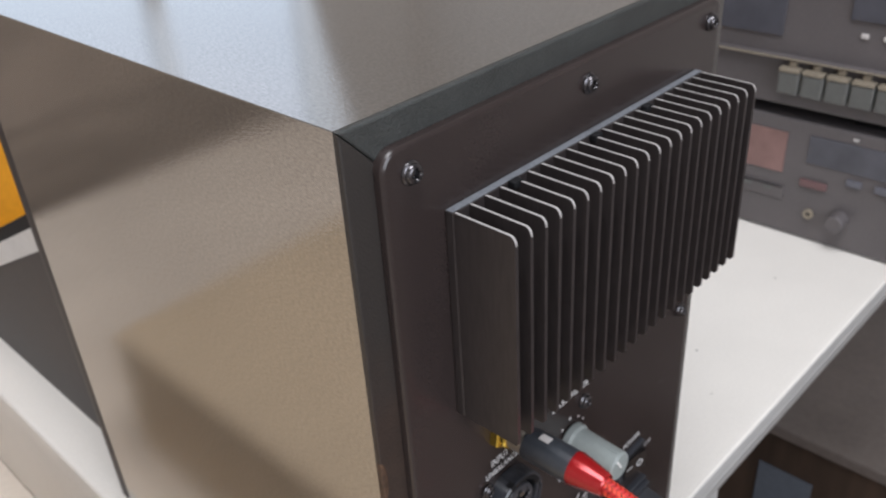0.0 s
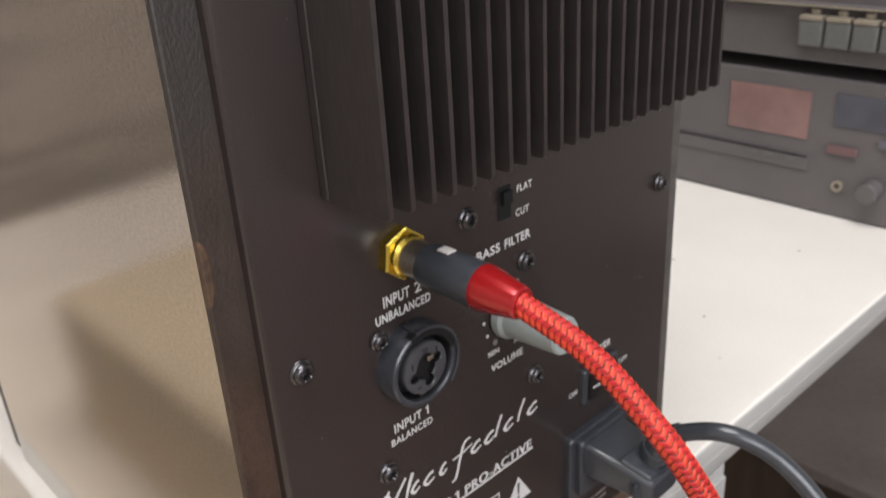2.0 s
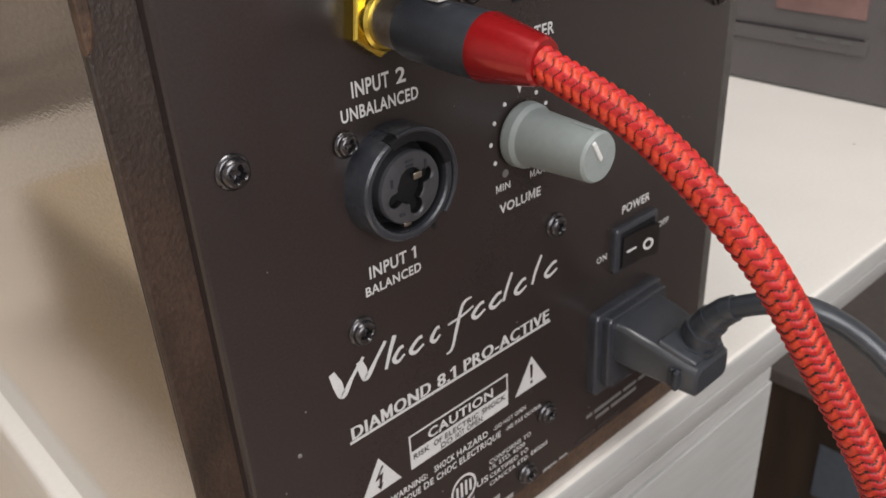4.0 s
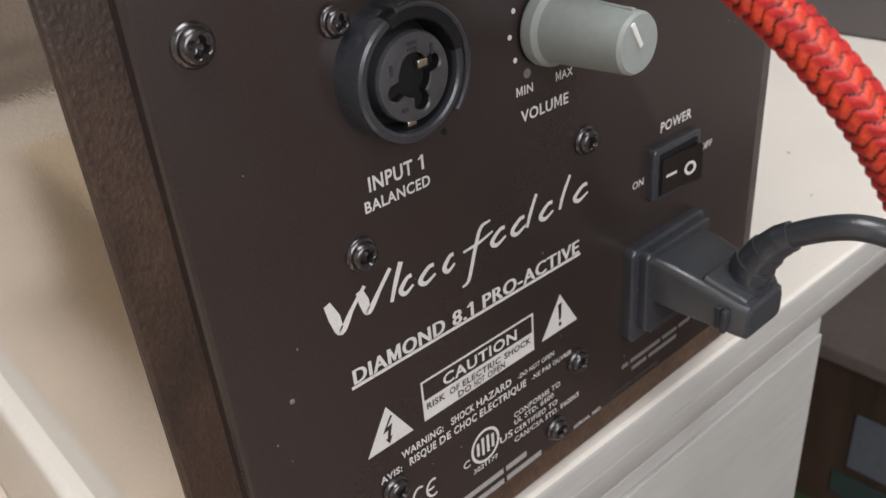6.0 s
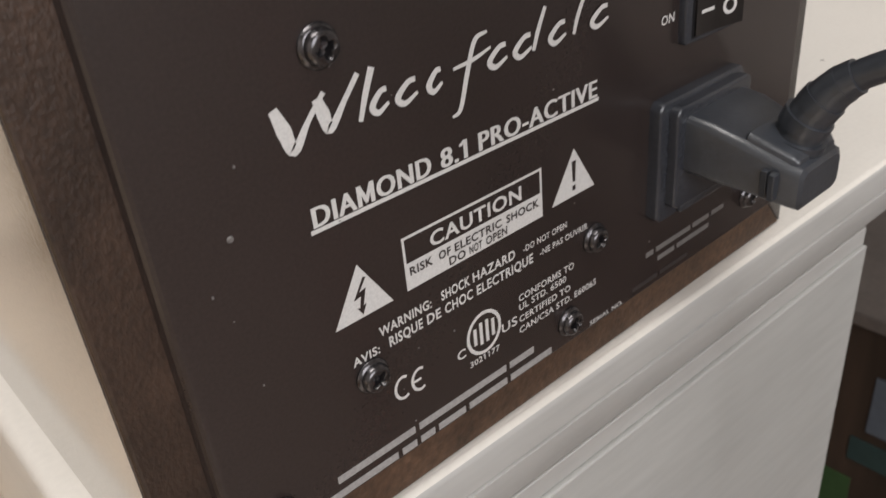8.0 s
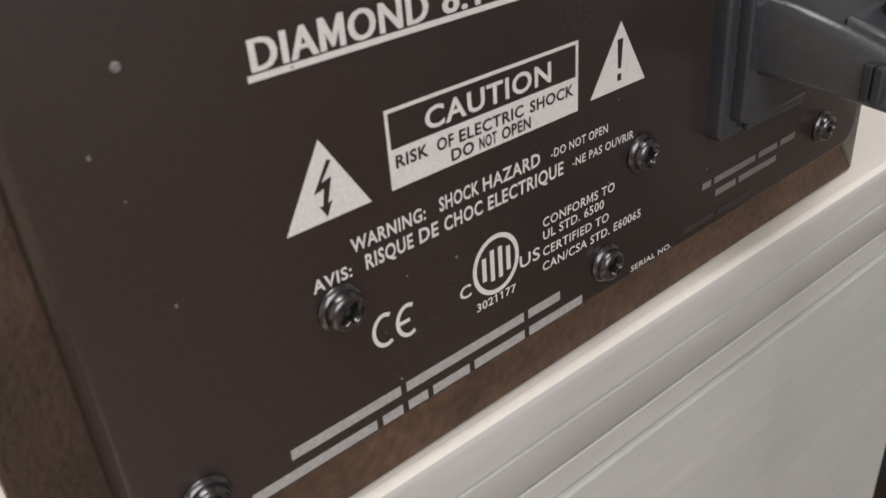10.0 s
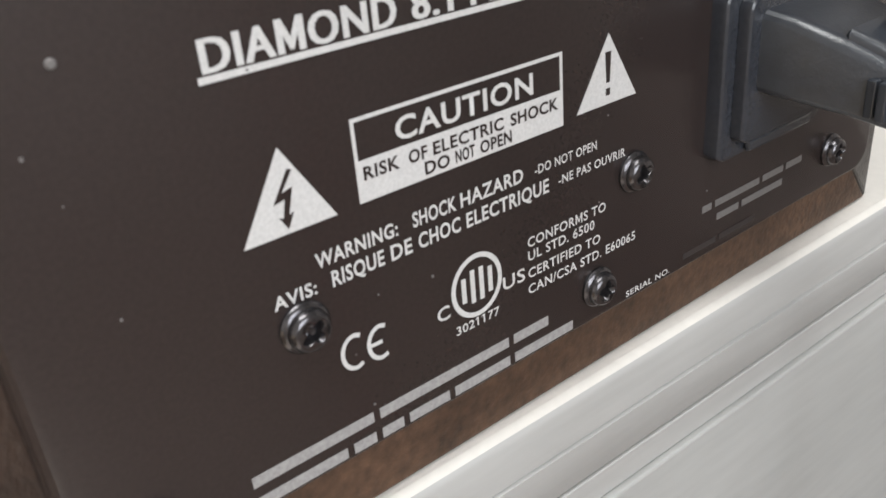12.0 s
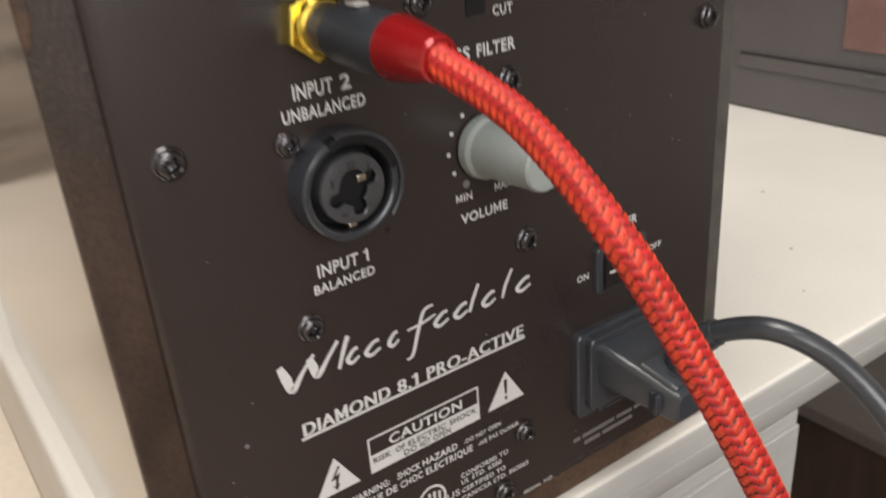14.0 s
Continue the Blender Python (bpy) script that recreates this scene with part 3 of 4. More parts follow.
part("contact", box(cx + 0.0014, cx + 0.0038, sd + 0.0010, sd + 0.0020, cz + 0.0010, cz + 0.0026, 0.0003), M_STEEL, sock)
latch = slab([(sx + 0.0099 * math.cos(a), sz + 0.0099 * math.sin(a)) for a in np.linspace(radians(12), radians(114), 14)]
             + [(sx + 0.0124 * math.cos(a), sz + 0.0124 * math.sin(a)) for a in np.linspace(radians(114), radians(12), 14)], sd - 0.0004, -0.0005, bevel=0.0005)
part("release_latch", latch, M_BLACK_AND_SHADE, sock)
rim = slab([(sx + 0.0120 * math.cos(a), sz + 0.0120 * math.sin(a)) for a in np.linspace(radians(-45), radians(104), 20)]
           + [(sx + 0.0131 * math.cos(a), sz + 0.0131 * math.sin(a)) for a in np.linspace(radians(104), radians(-45), 20)], sd - 0.0006, -0.0004, bevel=0.0004)
part("latch_rim", rim, M_PLASTIC, sock)
part("contact", box(sx - 0.0014, sx + 0.0008, sd + 0.0016, sd + 0.0030, sz - 0.0096, sz - 0.0084, 0.0003), M_STEEL, sock)
for px, pz, hw, hh in ((-0.0002, 0.0062, 0.0010, 0.00025), (-0.0002, 0.0052, 0.0010, 0.00025), (0.0042, 0.0042, 0.0003, 0.0010), (-0.0052, 0.0026, 0.0003, 0.0009), (-0.0030, -0.0052, 0.0007, 0.0003)):
    part("pin_mark", box(cx + px - hw, cx + px + hw, sd + 0.0001, sd + 0.00032, cz + pz - hh, cz + pz + hh), M_PLASTIC, sock)
part("fixing_hole", lathe(0.0638, T + 0.1166, [(0.0007, 0.0), (0.0007, -0.00015), (0.0, -0.00016)], 14), M_BLACK_AND_SHADE, panel)

# bass filter slide switch
part("slide_switch", box(0.0908, 0.0964, -0.0004, 0.0012, T + 0.1622, T + 0.1726, 0.0001, 1), M_BLACK_AND_SHADE, panel)
part("slider", box(0.0916, 0.0956, -0.0022, -0.0003, T + 0.1672, T + 0.1716, 0.0004), M_BLACK_AND_SHADE, panel)

# volume knob
kx, kz = 0.0934, T + 0.1304
knob = part("volume_knob", lathe(kx, kz, [(0.0080, -0.0006), (0.0082, -0.0012), (0.0080, -0.0034), (0.0072, -0.0046), (0.0070, -0.0060), (0.0061, -0.0232), (0.0056, -0.0240), (0.0, -0.0240)], 40),
            M_KNOB, panel, "ribbed light grey plastic knob")
mark = box(-0.0006, 0.0006, -0.0245, -0.0238, -0.0006, 0.0052, 0.0003)
bmesh.ops.transform(mark, matrix=Matrix.Translation((kx, 0, kz)) @ Matrix.Rotation(radians(-31), 4, "Y"), verts=mark.verts)
part("pointer", mark, M_KNOB_LINE, knob)
part("pointer", box(kx - 0.0005, kx + 0.0005, -0.0225, -0.0075, kz + 0.0058, kz + 0.0066, 0.0002), M_KNOB, knob)
for ang in (180, 209, 237, 151, 122, 58, 30, 0, -30):
    r = 0.00105 if ang == 237 else 0.00055
    bm = lathe(kx + 0.0104 * math.cos(radians(ang)), kz + 0.0104 * math.sin(radians(ang)), [(r, 0.0), (r, -0.00012), (0.0, -0.00012)], 14)
    part("scale_dot", bm, M_INK_DIM if ang == 237 else M_INK, panel)
part("scale_dot", lathe(kx + 0.0104 * math.cos(radians(-57)), kz + 0.0104 * math.sin(radians(-57)), [(0.0008, 0.0), (0.0008, -0.00012), (0.0, -0.00012)], 14), M_INK, panel)
part("scale_mark", flat([(92.2, 142.6), (93.8, 142.6), (93.0, 140.6)], -0.00014), M_INK, panel)

# mains switch
bz = part("power_switch", slab(rounded(0.1318, 0.1528, T + 0.0738, T + 0.0890, 0.0014, 4), -0.0020, 0.0, bevel=0.0007, seg=3), M_PLASTIC, panel, "black rocker switch in its bezel")
part("switch_well", slab(rounded(0.1340, 0.1508, T + 0.0752, T + 0.0872, 0.0006, 2), -0.0022, -0.0019), M_BLACK_AND_SHADE, bz)
rk = bmesh.new()
prof = [(0.1346, -0.0021), (0.1496, -0.0021), (0.1496, -0.0048), (0.1420, -0.0031), (0.1346, -0.0027)]
ra = [rk.verts.new((x, y, T + 0.0756)) for x, y in prof]
rb = [rk.verts.new((x, y, T + 0.0858)) for x, y in prof]
rk.faces.new(ra), rk.faces.new(rb[::-1])
for i in range(5):
    rk.faces.new((ra[i], rb[i], rb[(i + 1) % 5], ra[(i + 1) % 5]))
part("rocker", rk, M_GLOSS, bz, smooth=0.2)
dash = bmesh.new()
dv = [dash.verts.new(p) for p in ((0.1360, -0.00295, T + 0.0803), (0.1404, -0.00318, T + 0.0803), (0.1404, -0.00318, T + 0.0811), (0.1360, -0.00295, T + 0.0811))]
dash.faces.new(dv)
part("switch_mark", dash, M_INK, bz, smooth=0)
ringm = bmesh.new()
for k in range(24):
    q = []
    for a, r in ((k, 0.0020), (k + 1, 0.0020), (k + 1, 0.0012), (k, 0.0012)):
        x = 0.1453 + r * math.cos(2 * math.pi * a / 24)
        q.append(ringm.verts.new((x, min(-0.0031 - (x - 0.1420) * 0.2237, -0.0031) - 0.00014, T + 0.0802 + r * math.sin(2 * math.pi * a / 24))))
    ringm.faces.new(q)
part("switch_mark", ringm, M_INK, bz, smooth=0)

# mains inlet
inlet = part("mains_inlet", slab(rounded(0.1226, 0.1562, T + 0.0334, T + 0.0636, 0.0024, 5), -0.0031, 0.0, bevel=0.0009, seg=3), M_PLASTIC, panel, "black mains inlet frame")
part("inlet_shroud", slab(rounded(0.1256, 0.1552, T + 0.0368, T + 0.0622, 0.0022, 5), -0.0056, -0.0032, bevel=0.0008, seg=3), M_PLASTIC, inlet)
part("fuse_drawer", box(0.130, 0.150, -0.0046, -0.0032, T + 0.0342, T + 0.0364, 0.0005), M_PLASTIC, inlet)

# printing
for words, a, b, z, h in (("INPUT", 44.6, 54.2, 152.4, 3.3), ("2", 56.0, 58.6, 152.4, 3.3), ("UNBALANCED", 41.4, 61.7, 147.9, 2.8), ("INPUT", 44.2, 55.0, 110.9, 3.1), ("1", 56.5, 57.8, 110.9, 3.1),
                          ("BALANCED", 42.7, 59.0, 106.9, 2.4), ("CAUTION", 57.2, 81.2, 56.9, 3.1), ("WARNING:", 43.3, 55.9, 44.3, 2.1), ("SHOCK", 58.4, 65.9, 44.4, 2.2), ("HAZARD", 66.7, 78.6, 44.4, 2.2),
                          ("RISQUE", 45.2, 53.3, 41.0, 2.3), ("DE", 54.4, 57.9, 41.0, 2.3), ("CHOC", 59.0, 66.4, 41.0, 2.3), ("ELECTRIQUE", 67.5, 83.8, 41.0, 2.3), ("AVIS:", 36.8, 42.9, 41.1, 1.9),
                          ("VOLUME", 85.4, 100.6, 111.4, 2.6), ("BASS", 81.0, 91.2, 152.4, 3.0), ("FILTER", 93.3, 105.2, 152.4, 3.0), ("POWER", 136.5, 150.2, 92.1, 2.8)):
    lettering(words, a, b, z, h, panel, bold=0.022)
for words, a, b in (("DIAMOND", 34.1, 59.0), ("8.1", 61.5, 67.7), ("PRO-ACTIVE", 70.8, 104.0)):
    for d in (0.0, 0.3):
        lettering(words, a + d, b + d, 71.05, 3.8, panel, y=-0.00012 - 0.0001 * d, bold=0.006)
for words, a, b, z, h in (("-DO NOT OPEN", 81.0, 94.4, 44.6, 1.5), ("-NE PAS OUVRIR", 85.9, 101.2, 41.4, 1.5), ("C", 60.9, 63.2, 28.2, 2.3), ("US", 73.6, 78.2, 28.1, 2.3), ("3021177", 64.1, 72.6, 24.5, 1.5),
                          ("CONFORMS TO", 79.0, 96.6, 33.3, 1.7), ("UL STD. 6500", 79.0, 93.9, 31.0, 1.7), ("CERTIFIED TO", 78.9, 95.3, 28.0, 1.7), ("CAN/CSA STD. E60065", 78.8, 104.2, 25.2, 1.7),
                          ("SERIAL NO.", 102.1, 114.3, 14.4, 1.2), ("MIN", 84.3, 89.3, 117.4, 2.0), ("MAX", 96.6, 102.2, 117.4, 2.0), ("CUT", 98.7, 104.8, 161.2, 2.4), ("FLAT", 99.4, 106.4, 168.9, 2.4),
                          ("ON", 125.4, 130.0, 79.9, 2.1), ("OFF", 155.6, 161.4, 80.2, 2.1)):
    lettering(words, a, b, z, h, panel, bold=0.014)
part("underline", flat([(33.5, 70.0), (104.8, 70.0), (104.8, 70.75), (33.5, 70.75)], -0.00012), M_INK, panel)

# caution plate: a frame above a filled half
cau = flat([(50.8, 50.5), (87.1, 50.5), (87.1, 56.0), (50.8, 56.0)], -0.00012)
flat([(50.8, 61.0), (87.1, 61.0), (87.1, 61.5), (50.8, 61.5)], -0.00012, cau)
flat([(50.8, 56.0), (51.3, 56.0), (51.3, 61.0), (50.8, 61.0)], -0.00012, cau)
flat([(86.6, 56.0), (87.1, 56.0), (87.1, 61.0), (86.6, 61.0)], -0.00012, cau)
part("caution_plate", cau, M_INK, panel)
for words, a, b, z in (("RISK", 51.8, 57.3, 53.4), ("OF", 58.8, 61.8, 53.4), ("ELECTRIC", 62.8, 75.3, 53.4), ("SHOCK", 76.6, 86.0, 53.4), ("DO", 61.2, 65.4, 51.1), ("NOT", 66.4, 69.8, 51.1), ("OPEN", 70.8, 76.7, 51.1)):
    lettering(words, a, b, z, 1.8, panel, M_DARK_INK, -0.0002)
part("warning_triangle", flat([(34.6, 50.3), (47.4, 50.3), (40.9, 61.0)], -0.00012), M_INK, panel)
bolt = flat([(41.6, 58.2), (39.2, 54.4), (40.7, 54.7), (40.2, 52.4), (39.6, 52.6), (40.6, 50.9), (41.6, 52.8), (40.95, 52.6), (41.9, 55.9), (40.4, 55.5), (42.2, 58.0)], -0.0002)
part("bolt_sign", bolt, M_DARK_INK, panel)
part("warning_triangle", flat([(90.1, 51.2), (103.5, 51.2), (97.0, 62.0)], -0.00012), M_INK, panel)
exc = flat([(96.5, 54.6), (97.2, 54.6), (97.5, 59.3), (96.2, 59.3)], -0.0002)
flat([(96.4, 52.6), (97.3, 52.6), (97.3, 53.7), (96.4, 53.7)], -0.0002, exc)
part("exclamation_sign", exc, M_DARK_INK, panel)

# maker's sign as plain slanted brush shapes
Y = -0.00012
SIGN = [([(31.0, 92.2), (32.2, 88.5), (33.4, 85.0), (36.5, 88.6), (40.0, 92.2)], [1.6, 2.6, 1.9, 1.0, 0.9]),
        ([(38.6, 91.6), (39.4, 88.8), (40.3, 86.2), (43.6, 89.8), (46.6, 93.2)], [1.7, 2.4, 1.7, 1.0, 1.0]),
        ([(49.4, 93.4), (47.6, 89.5), (46.0, 85.4)], [1.3, 1.2, 0.9]),
        ([(74.6, 92.4), (71.6, 91.6), (69.4, 86.6), (67.2, 80.6), (65.2, 79.6)], [0.5, 1.0, 1.1, 1.0, 0.5]),
        ([(66.2, 88.0), (71.0, 88.4), (75.2, 89.4)], [0.6, 0.8, 0.5]),
        ([(89.4, 93.0), (87.4, 89.2), (86.0, 85.7)], [0.9, 1.1, 0.9]),
        ([(101.0, 93.4), (98.6, 89.4), (97.2, 85.8)], [0.9, 1.1, 0.9])]
for x, wide, z in ((50.0, 3.8, 85.8), (55.6, 4.8, 85.6), (61.8, 3.4, 85.6), (76.6, 5.0, 85.6), (83.0, 5.0, 85.6), (92.4, 5.0, 85.6), (104.6, 5.6, 85.6)):
    SIGN.append(([(x + wide * 0.45, z + 3.4), (x + wide * 0.1, z + 3.2), (x - wide * 0.38, z + 1.2), (x - wide * 0.1, z - 0.1), (x + wide * 0.5, z + 1.0)], [0.9, 1.0, 1.3, 1.0, 0.6]))
for i, (line, widths) in enumerate(SIGN):
    part("sign_stroke", stroke(line, widths, Y - 0.000012 * i), M_INK, panel, smooth=0)

# approval signs as plain shapes
ce = stroke([(46.95 + 2.0 * math.cos(a), 30.3 + 2.5 * math.sin(a)) for a in np.linspace(radians(60), radians(300), 9)], [0.65], Y)
stroke([(51.1 + 2.0 * math.cos(a), 29.9 + 2.5 * math.sin(a)) for a in np.linspace(radians(62), radians(298), 9)], [0.65], Y, ce)
stroke([(49.3, 29.95), (50.2, 29.9), (51.3, 29.9)], [0.6], Y - 0.00002, ce)
part("approval_sign", ce, M_INK, panel, smooth=0)
seal = stroke([(68.6 + 4.5 * math.cos(a), 31.3 + 4.8 * math.sin(a)) for a in np.linspace(0, 2 * math.pi, 25)], [0.8], Y)
for x, z0, z1 in ((65.7, 29.2, 33.2), (67.4, 28.6, 34.0), (69.1, 28.6, 34.0), (70.8, 29.2, 33.4)):
    flat([(x, z0), (x + 0.8, z0), (x + 0.8, z1), (x, z1)], Y, seal)
part("approval_sign", seal, M_INK, panel, smooth=0)


def bars(x0, x1, z, h, words, mat):
    gaps = len(words) - 1
    unit = (x1 - x0 - 1.1 * gaps) / sum(words)
    x = x0
    for k in words:
        part("printed_bar", flat([(x, z), (x + k * unit, z), (x + k * unit, z + h), (x, z + h)], Y), mat, panel)
        x += k * unit + 1.1


bars(29.2, 82.9, 17.7, 1.7, (10, 13, 4), M_INK_MID)
bars(22.6, 88.6, 14.2, 1.7, (11, 2, 2, 4, 6, 7), M_INK_MID)
bars(123.3, 156.8, 23.0, 1.4, (2, 10, 5, 4), M_INK_DIM)
bars(128.1, 150.1, 20.0, 1.4, (4, 8), M_INK_DIM)
bars(118.2, 141.0, 15.4, 1.2, (6, 7), M_DARKBOX)

# small chips in the paint and dust
rng = random.Random(4)
chips = bmesh.new()
for i in range(46):
    x, z = rng.uniform(0.012, 0.18), T + rng.uniform(0.02, 0.185)
    r = rng.uniform(0.00006, 0.00017)
    box(x - r, x + r, -0.0002, 0.0, z - r * rng.uniform(0.6, 2.0), z + r, bm=chips)
dust = part("dust", chips, M_INK_DIM, panel, "specks of pale dust", smooth=0)
tagged(dust, kind="stuff")
part("paint_chip", lathe(0.0200, T + 0.0755, [(0.0006, 0.0), (0.0004, -0.0003), (0.0, -0.0003)], 9), M_INK_DIM, panel)

# ---- audio lead ----
lead = thing("audio_lead", (0.052, -0.045, T + 0.165), "red braided audio lead plugged into gold socket", "cable")
ax, az = 0.0512, T + 0.1672
nut = part("input_nut", slab([(ax + 0.0076 * math.cos(radians(60 * i + 22)), az + 0.0076 * math.sin(radians(60 * i + 22))) for i in range(6)], -0.0036, 0.0, bevel=0.0006), M_GOLD, panel, "gold-plated hexagonal socket nut")
part("input_bush", lathe(ax, az, [(0.0060, -0.0030), (0.0060, -0.0052), (0.0054, -0.0058), (0.0, -0.0058)], 28), M_GOLD, panel, "gold-plated bush")
tilt = Matrix.Translation((ax, -0.005, az)) @ Euler((radians(3.0), 0, radians(3.0))).to_matrix().to_4x4()


def plugged(profile, n=32):
    bm = lathe(0, 0, profile, n)
    bmesh.ops.transform(bm, matrix=tilt, verts=bm.verts)
    return bm


part("collar", plugged([(0.0050, 0.0), (0.0051, -0.0075), (0.0048, -0.0080), (0.0, -0.0080)]), M_STEEL, lead)
part("plug_body", plugged([(0.0046, -0.0060), (0.0056, -0.0066), (0.0060, -0.0085), (0.0061, -0.0200), (0.0060, -0.0252), (0.0, -0.0252)]), M_RUBBER, lead, "dark grey plug body")
part("boot", plugged([(0.0050, -0.0245), (0.0060, -0.0250), (0.0062, -0.0262), (0.0042, -0.0372), (0.0038, -0.0378), (0.0, -0.0378)]), M_RED_BOOT, lead, "glossy red tapered boot")
part("plug_print", box(0.0500, 0.0530, -0.021, -0.017, T + 0.17265, T + 0.17310, 0.0001), M_PALE, lead)
LEAD = [(0.0530, -0.0415, 0.1652), (0.0558, -0.0610, 0.1570), (0.0570, -0.0800, 0.1430), (0.0630, -0.0905, 0.1237), (0.0680, -0.1005, 0.1040), (0.0755, -0.1040, 0.0850), (0.0815, -0.1070, 0.0640),
        (0.0860, -0.1090, 0.0400), (0.0900, -0.1100, 0.0), (0.0950, -0.1100, -0.12), (0.0930, -0.1000, -0.34), (0.0800, -0.0700, -0.60), (0.13, -0.09, -0.7445), (0.4, -0.16, -0.7455)]
route = even(spline([(x, y, z + T) for x, y, z in LEAD]), 0.0006)
part("core", tube(route[::4], 0.0019, 14), M_CORE, lead)
near = route[:int(0.36 / 0.0006)]
ROW, ZIGS, SEGS = 0.0018, 6, 48


def zigzag(a):
    f = (a * ZIGS / (2 * math.pi)) % 1.0
    return abs(2 * f - 1)


def woven(line, step):
    """A braided sleeve: rows of plump chevron stitches that lap over the row behind, with a dark thread along each seam."""
    bm = bmesh.new()
    rings = []
    for i, (p, u, v) in enumerate(line):
        ring = []
        for k in range(SEGS):
            a = 2 * math.pi * k / SEGS
            f = (i * step / ROW + 0.5 * zigzag(a)) % 1.0
            swell = math.sin(math.pi * f ** 0.7) ** 0.55
            ridge = 0.00010 * abs(math.sin(math.pi * ZIGS * k / SEGS))
            r = 0.00252 + 0.00056 * swell + ridge
            ring.append(bm.verts.new(p + r * (math.cos(a) * u + math.sin(a) * v)))
        rings.append(ring)
    for i, (a_, b_) in enumerate(zip(rings, rings[1:])):
        for k in range(SEGS):
            fc = bm.faces.new((a_[k], a_[(k + 1) % SEGS], b_[(k + 1) % SEGS], b_[k]))
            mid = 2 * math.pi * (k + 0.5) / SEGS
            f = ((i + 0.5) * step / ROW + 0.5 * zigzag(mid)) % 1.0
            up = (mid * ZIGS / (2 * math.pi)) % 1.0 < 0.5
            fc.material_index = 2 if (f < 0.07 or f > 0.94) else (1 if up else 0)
    return bm


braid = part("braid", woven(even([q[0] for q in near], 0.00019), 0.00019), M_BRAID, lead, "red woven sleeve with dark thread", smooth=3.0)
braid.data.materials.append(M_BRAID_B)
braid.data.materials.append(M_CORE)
far = route[int(0.36 / 0.0006) - 2::6]
part("sleeve", tube(far, 0.0029, 18), M_BRAID, lead)

# ---- mains lead ----
mains = thing("power_cord", (0.142, -0.02, T + 0.05), "black moulded angled mains plug with thick cord", "cable")


def lofted(sections, r, n=4):
    """A body through rounded oblongs: (y, x0, x1, z0, z1) from the panel outwards, the last one closed with a soft edge."""
    bm = bmesh.new()
    rings = []
    for y, x0, x1, z0, z1 in sections:
        rings.append([bm.verts.new((x, y, z)) for x, z in rounded(x0, x1, T + z0, T + z1, r, n)])
    for p_, q_ in zip(rings, rings[1:]):
        m = len(p_)
        for k in range(m):
            bm.faces.new((p_[k], p_[(k + 1) % m], q_[(k + 1) % m], q_[k]))
    bm.faces.new(rings[0])
    bm.faces.new(rings[-1][::-1])
    return bm


part("plug_body", lofted([(-0.0052, 0.1284, 0.1530, 0.0455, 0.0598), (-0.0110, 0.1292, 0.1532, 0.0448, 0.0588), (-0.0190, 0.1318, 0.1536, 0.0432, 0.0555), (-0.0275, 0.1350, 0.1540, 0.0408, 0.0512),
                          (-0.0295, 0.1358, 0.1536, 0.0404, 0.0505), (-0.0302, 0.1368, 0.1526, 0.0414, 0.0495)], 0.0022), M_RUBBER, mains)
part("plug_shoulder", lofted([(-0.0175, 0.1335, 0.1522, 0.0500, 0.0568), (-0.0182, 0.1330, 0.1528, 0.0500, 0.0574), (-0.0272, 0.1362, 0.1532, 0.0480, 0.0532), (-0.0284, 0.1372, 0.1526, 0.0475, 0.0520)], 0.0012), M_RUBBER, mains)
grip = bmesh.new()
for yy in (-0.0232, -0.0255):
    box(0.1322 - (yy + 0.0232) * -0.42, 0.1345 - (yy + 0.0232) * -0.42, yy - 0.0008, yy + 0.0008, T + 0.0438, T + 0.0502, 0.0003, bm=grip)
part("plug_grip", grip, M_RUBBER, mains)
CORD = [(0.1448, -0.0222, 0.0500), (0.1452, -0.0262, 0.0605), (0.1470, -0.0335, 0.0692), (0.1495, -0.0480, 0.0755), (0.1555, -0.0605, 0.0715), (0.1590, -0.0730, 0.0625), (0.1610, -0.0840, 0.0500), (0.1630, -0.0920, 0.0340),
        (0.1650, -0.0970, 0.0050), (0.1680, -0.0960, -0.10), (0.1700, -0.0800, -0.30), (0.1800, -0.0500, -0.60), (0.24, -0.06, -0.7445), (0.6, -0.3, -0.7462)]
cord_line = spline([(x, y, z + T) for x, y, z in CORD])
cord = even(cord_line, 0.001)
part("cord", tube(cord, 0.00325, 22), M_RUBBER, mains)
part("strain_relief", tube(cord[2:24], lambda i: 0.0056 - 0.00008 * i, 20), M_RUBBER, mains)
for k in range(4):
    part("strain_rib", tube(cord[2 + 5 * k: 6 + 5 * k], 0.0064 - 0.0007 * k, 24), M_RUBBER, mains)

# ---- hi-fi stack on the table ----
FX = 0.535
HUB = Vector((-0.08, -0.16, T + 0.26))


def unit_place(x, y, z):
    return HUB + 0.984 * (Vector((x, y, z)) - HUB)


def unit_box(x0, x1, y0, y1, z0, z1, bevel=0.0, seg=2):
    a_, b_ = unit_place(x0, y0, z0), unit_place(x1, y1, z1)
    return box(a_.x, b_.x, a_.y, b_.y, max(a_.z, T), b_.z, bevel, seg)


lower = thing("cd_player", (FX + 0.14, 0.215, T), "black hi-fi component with smoked display windows", "hi-fi")
part("case", unit_box(FX + 0.004, FX + 0.29, 0.002, 0.432, T + 0.006, T + 0.098, 0.002), M_HIFI, lower)
part("front_panel", unit_box(FX, FX + 0.0038, 0.0, 0.434, T - 0.0030, T + 0.100, 0.0012), M_HIFI, lower)
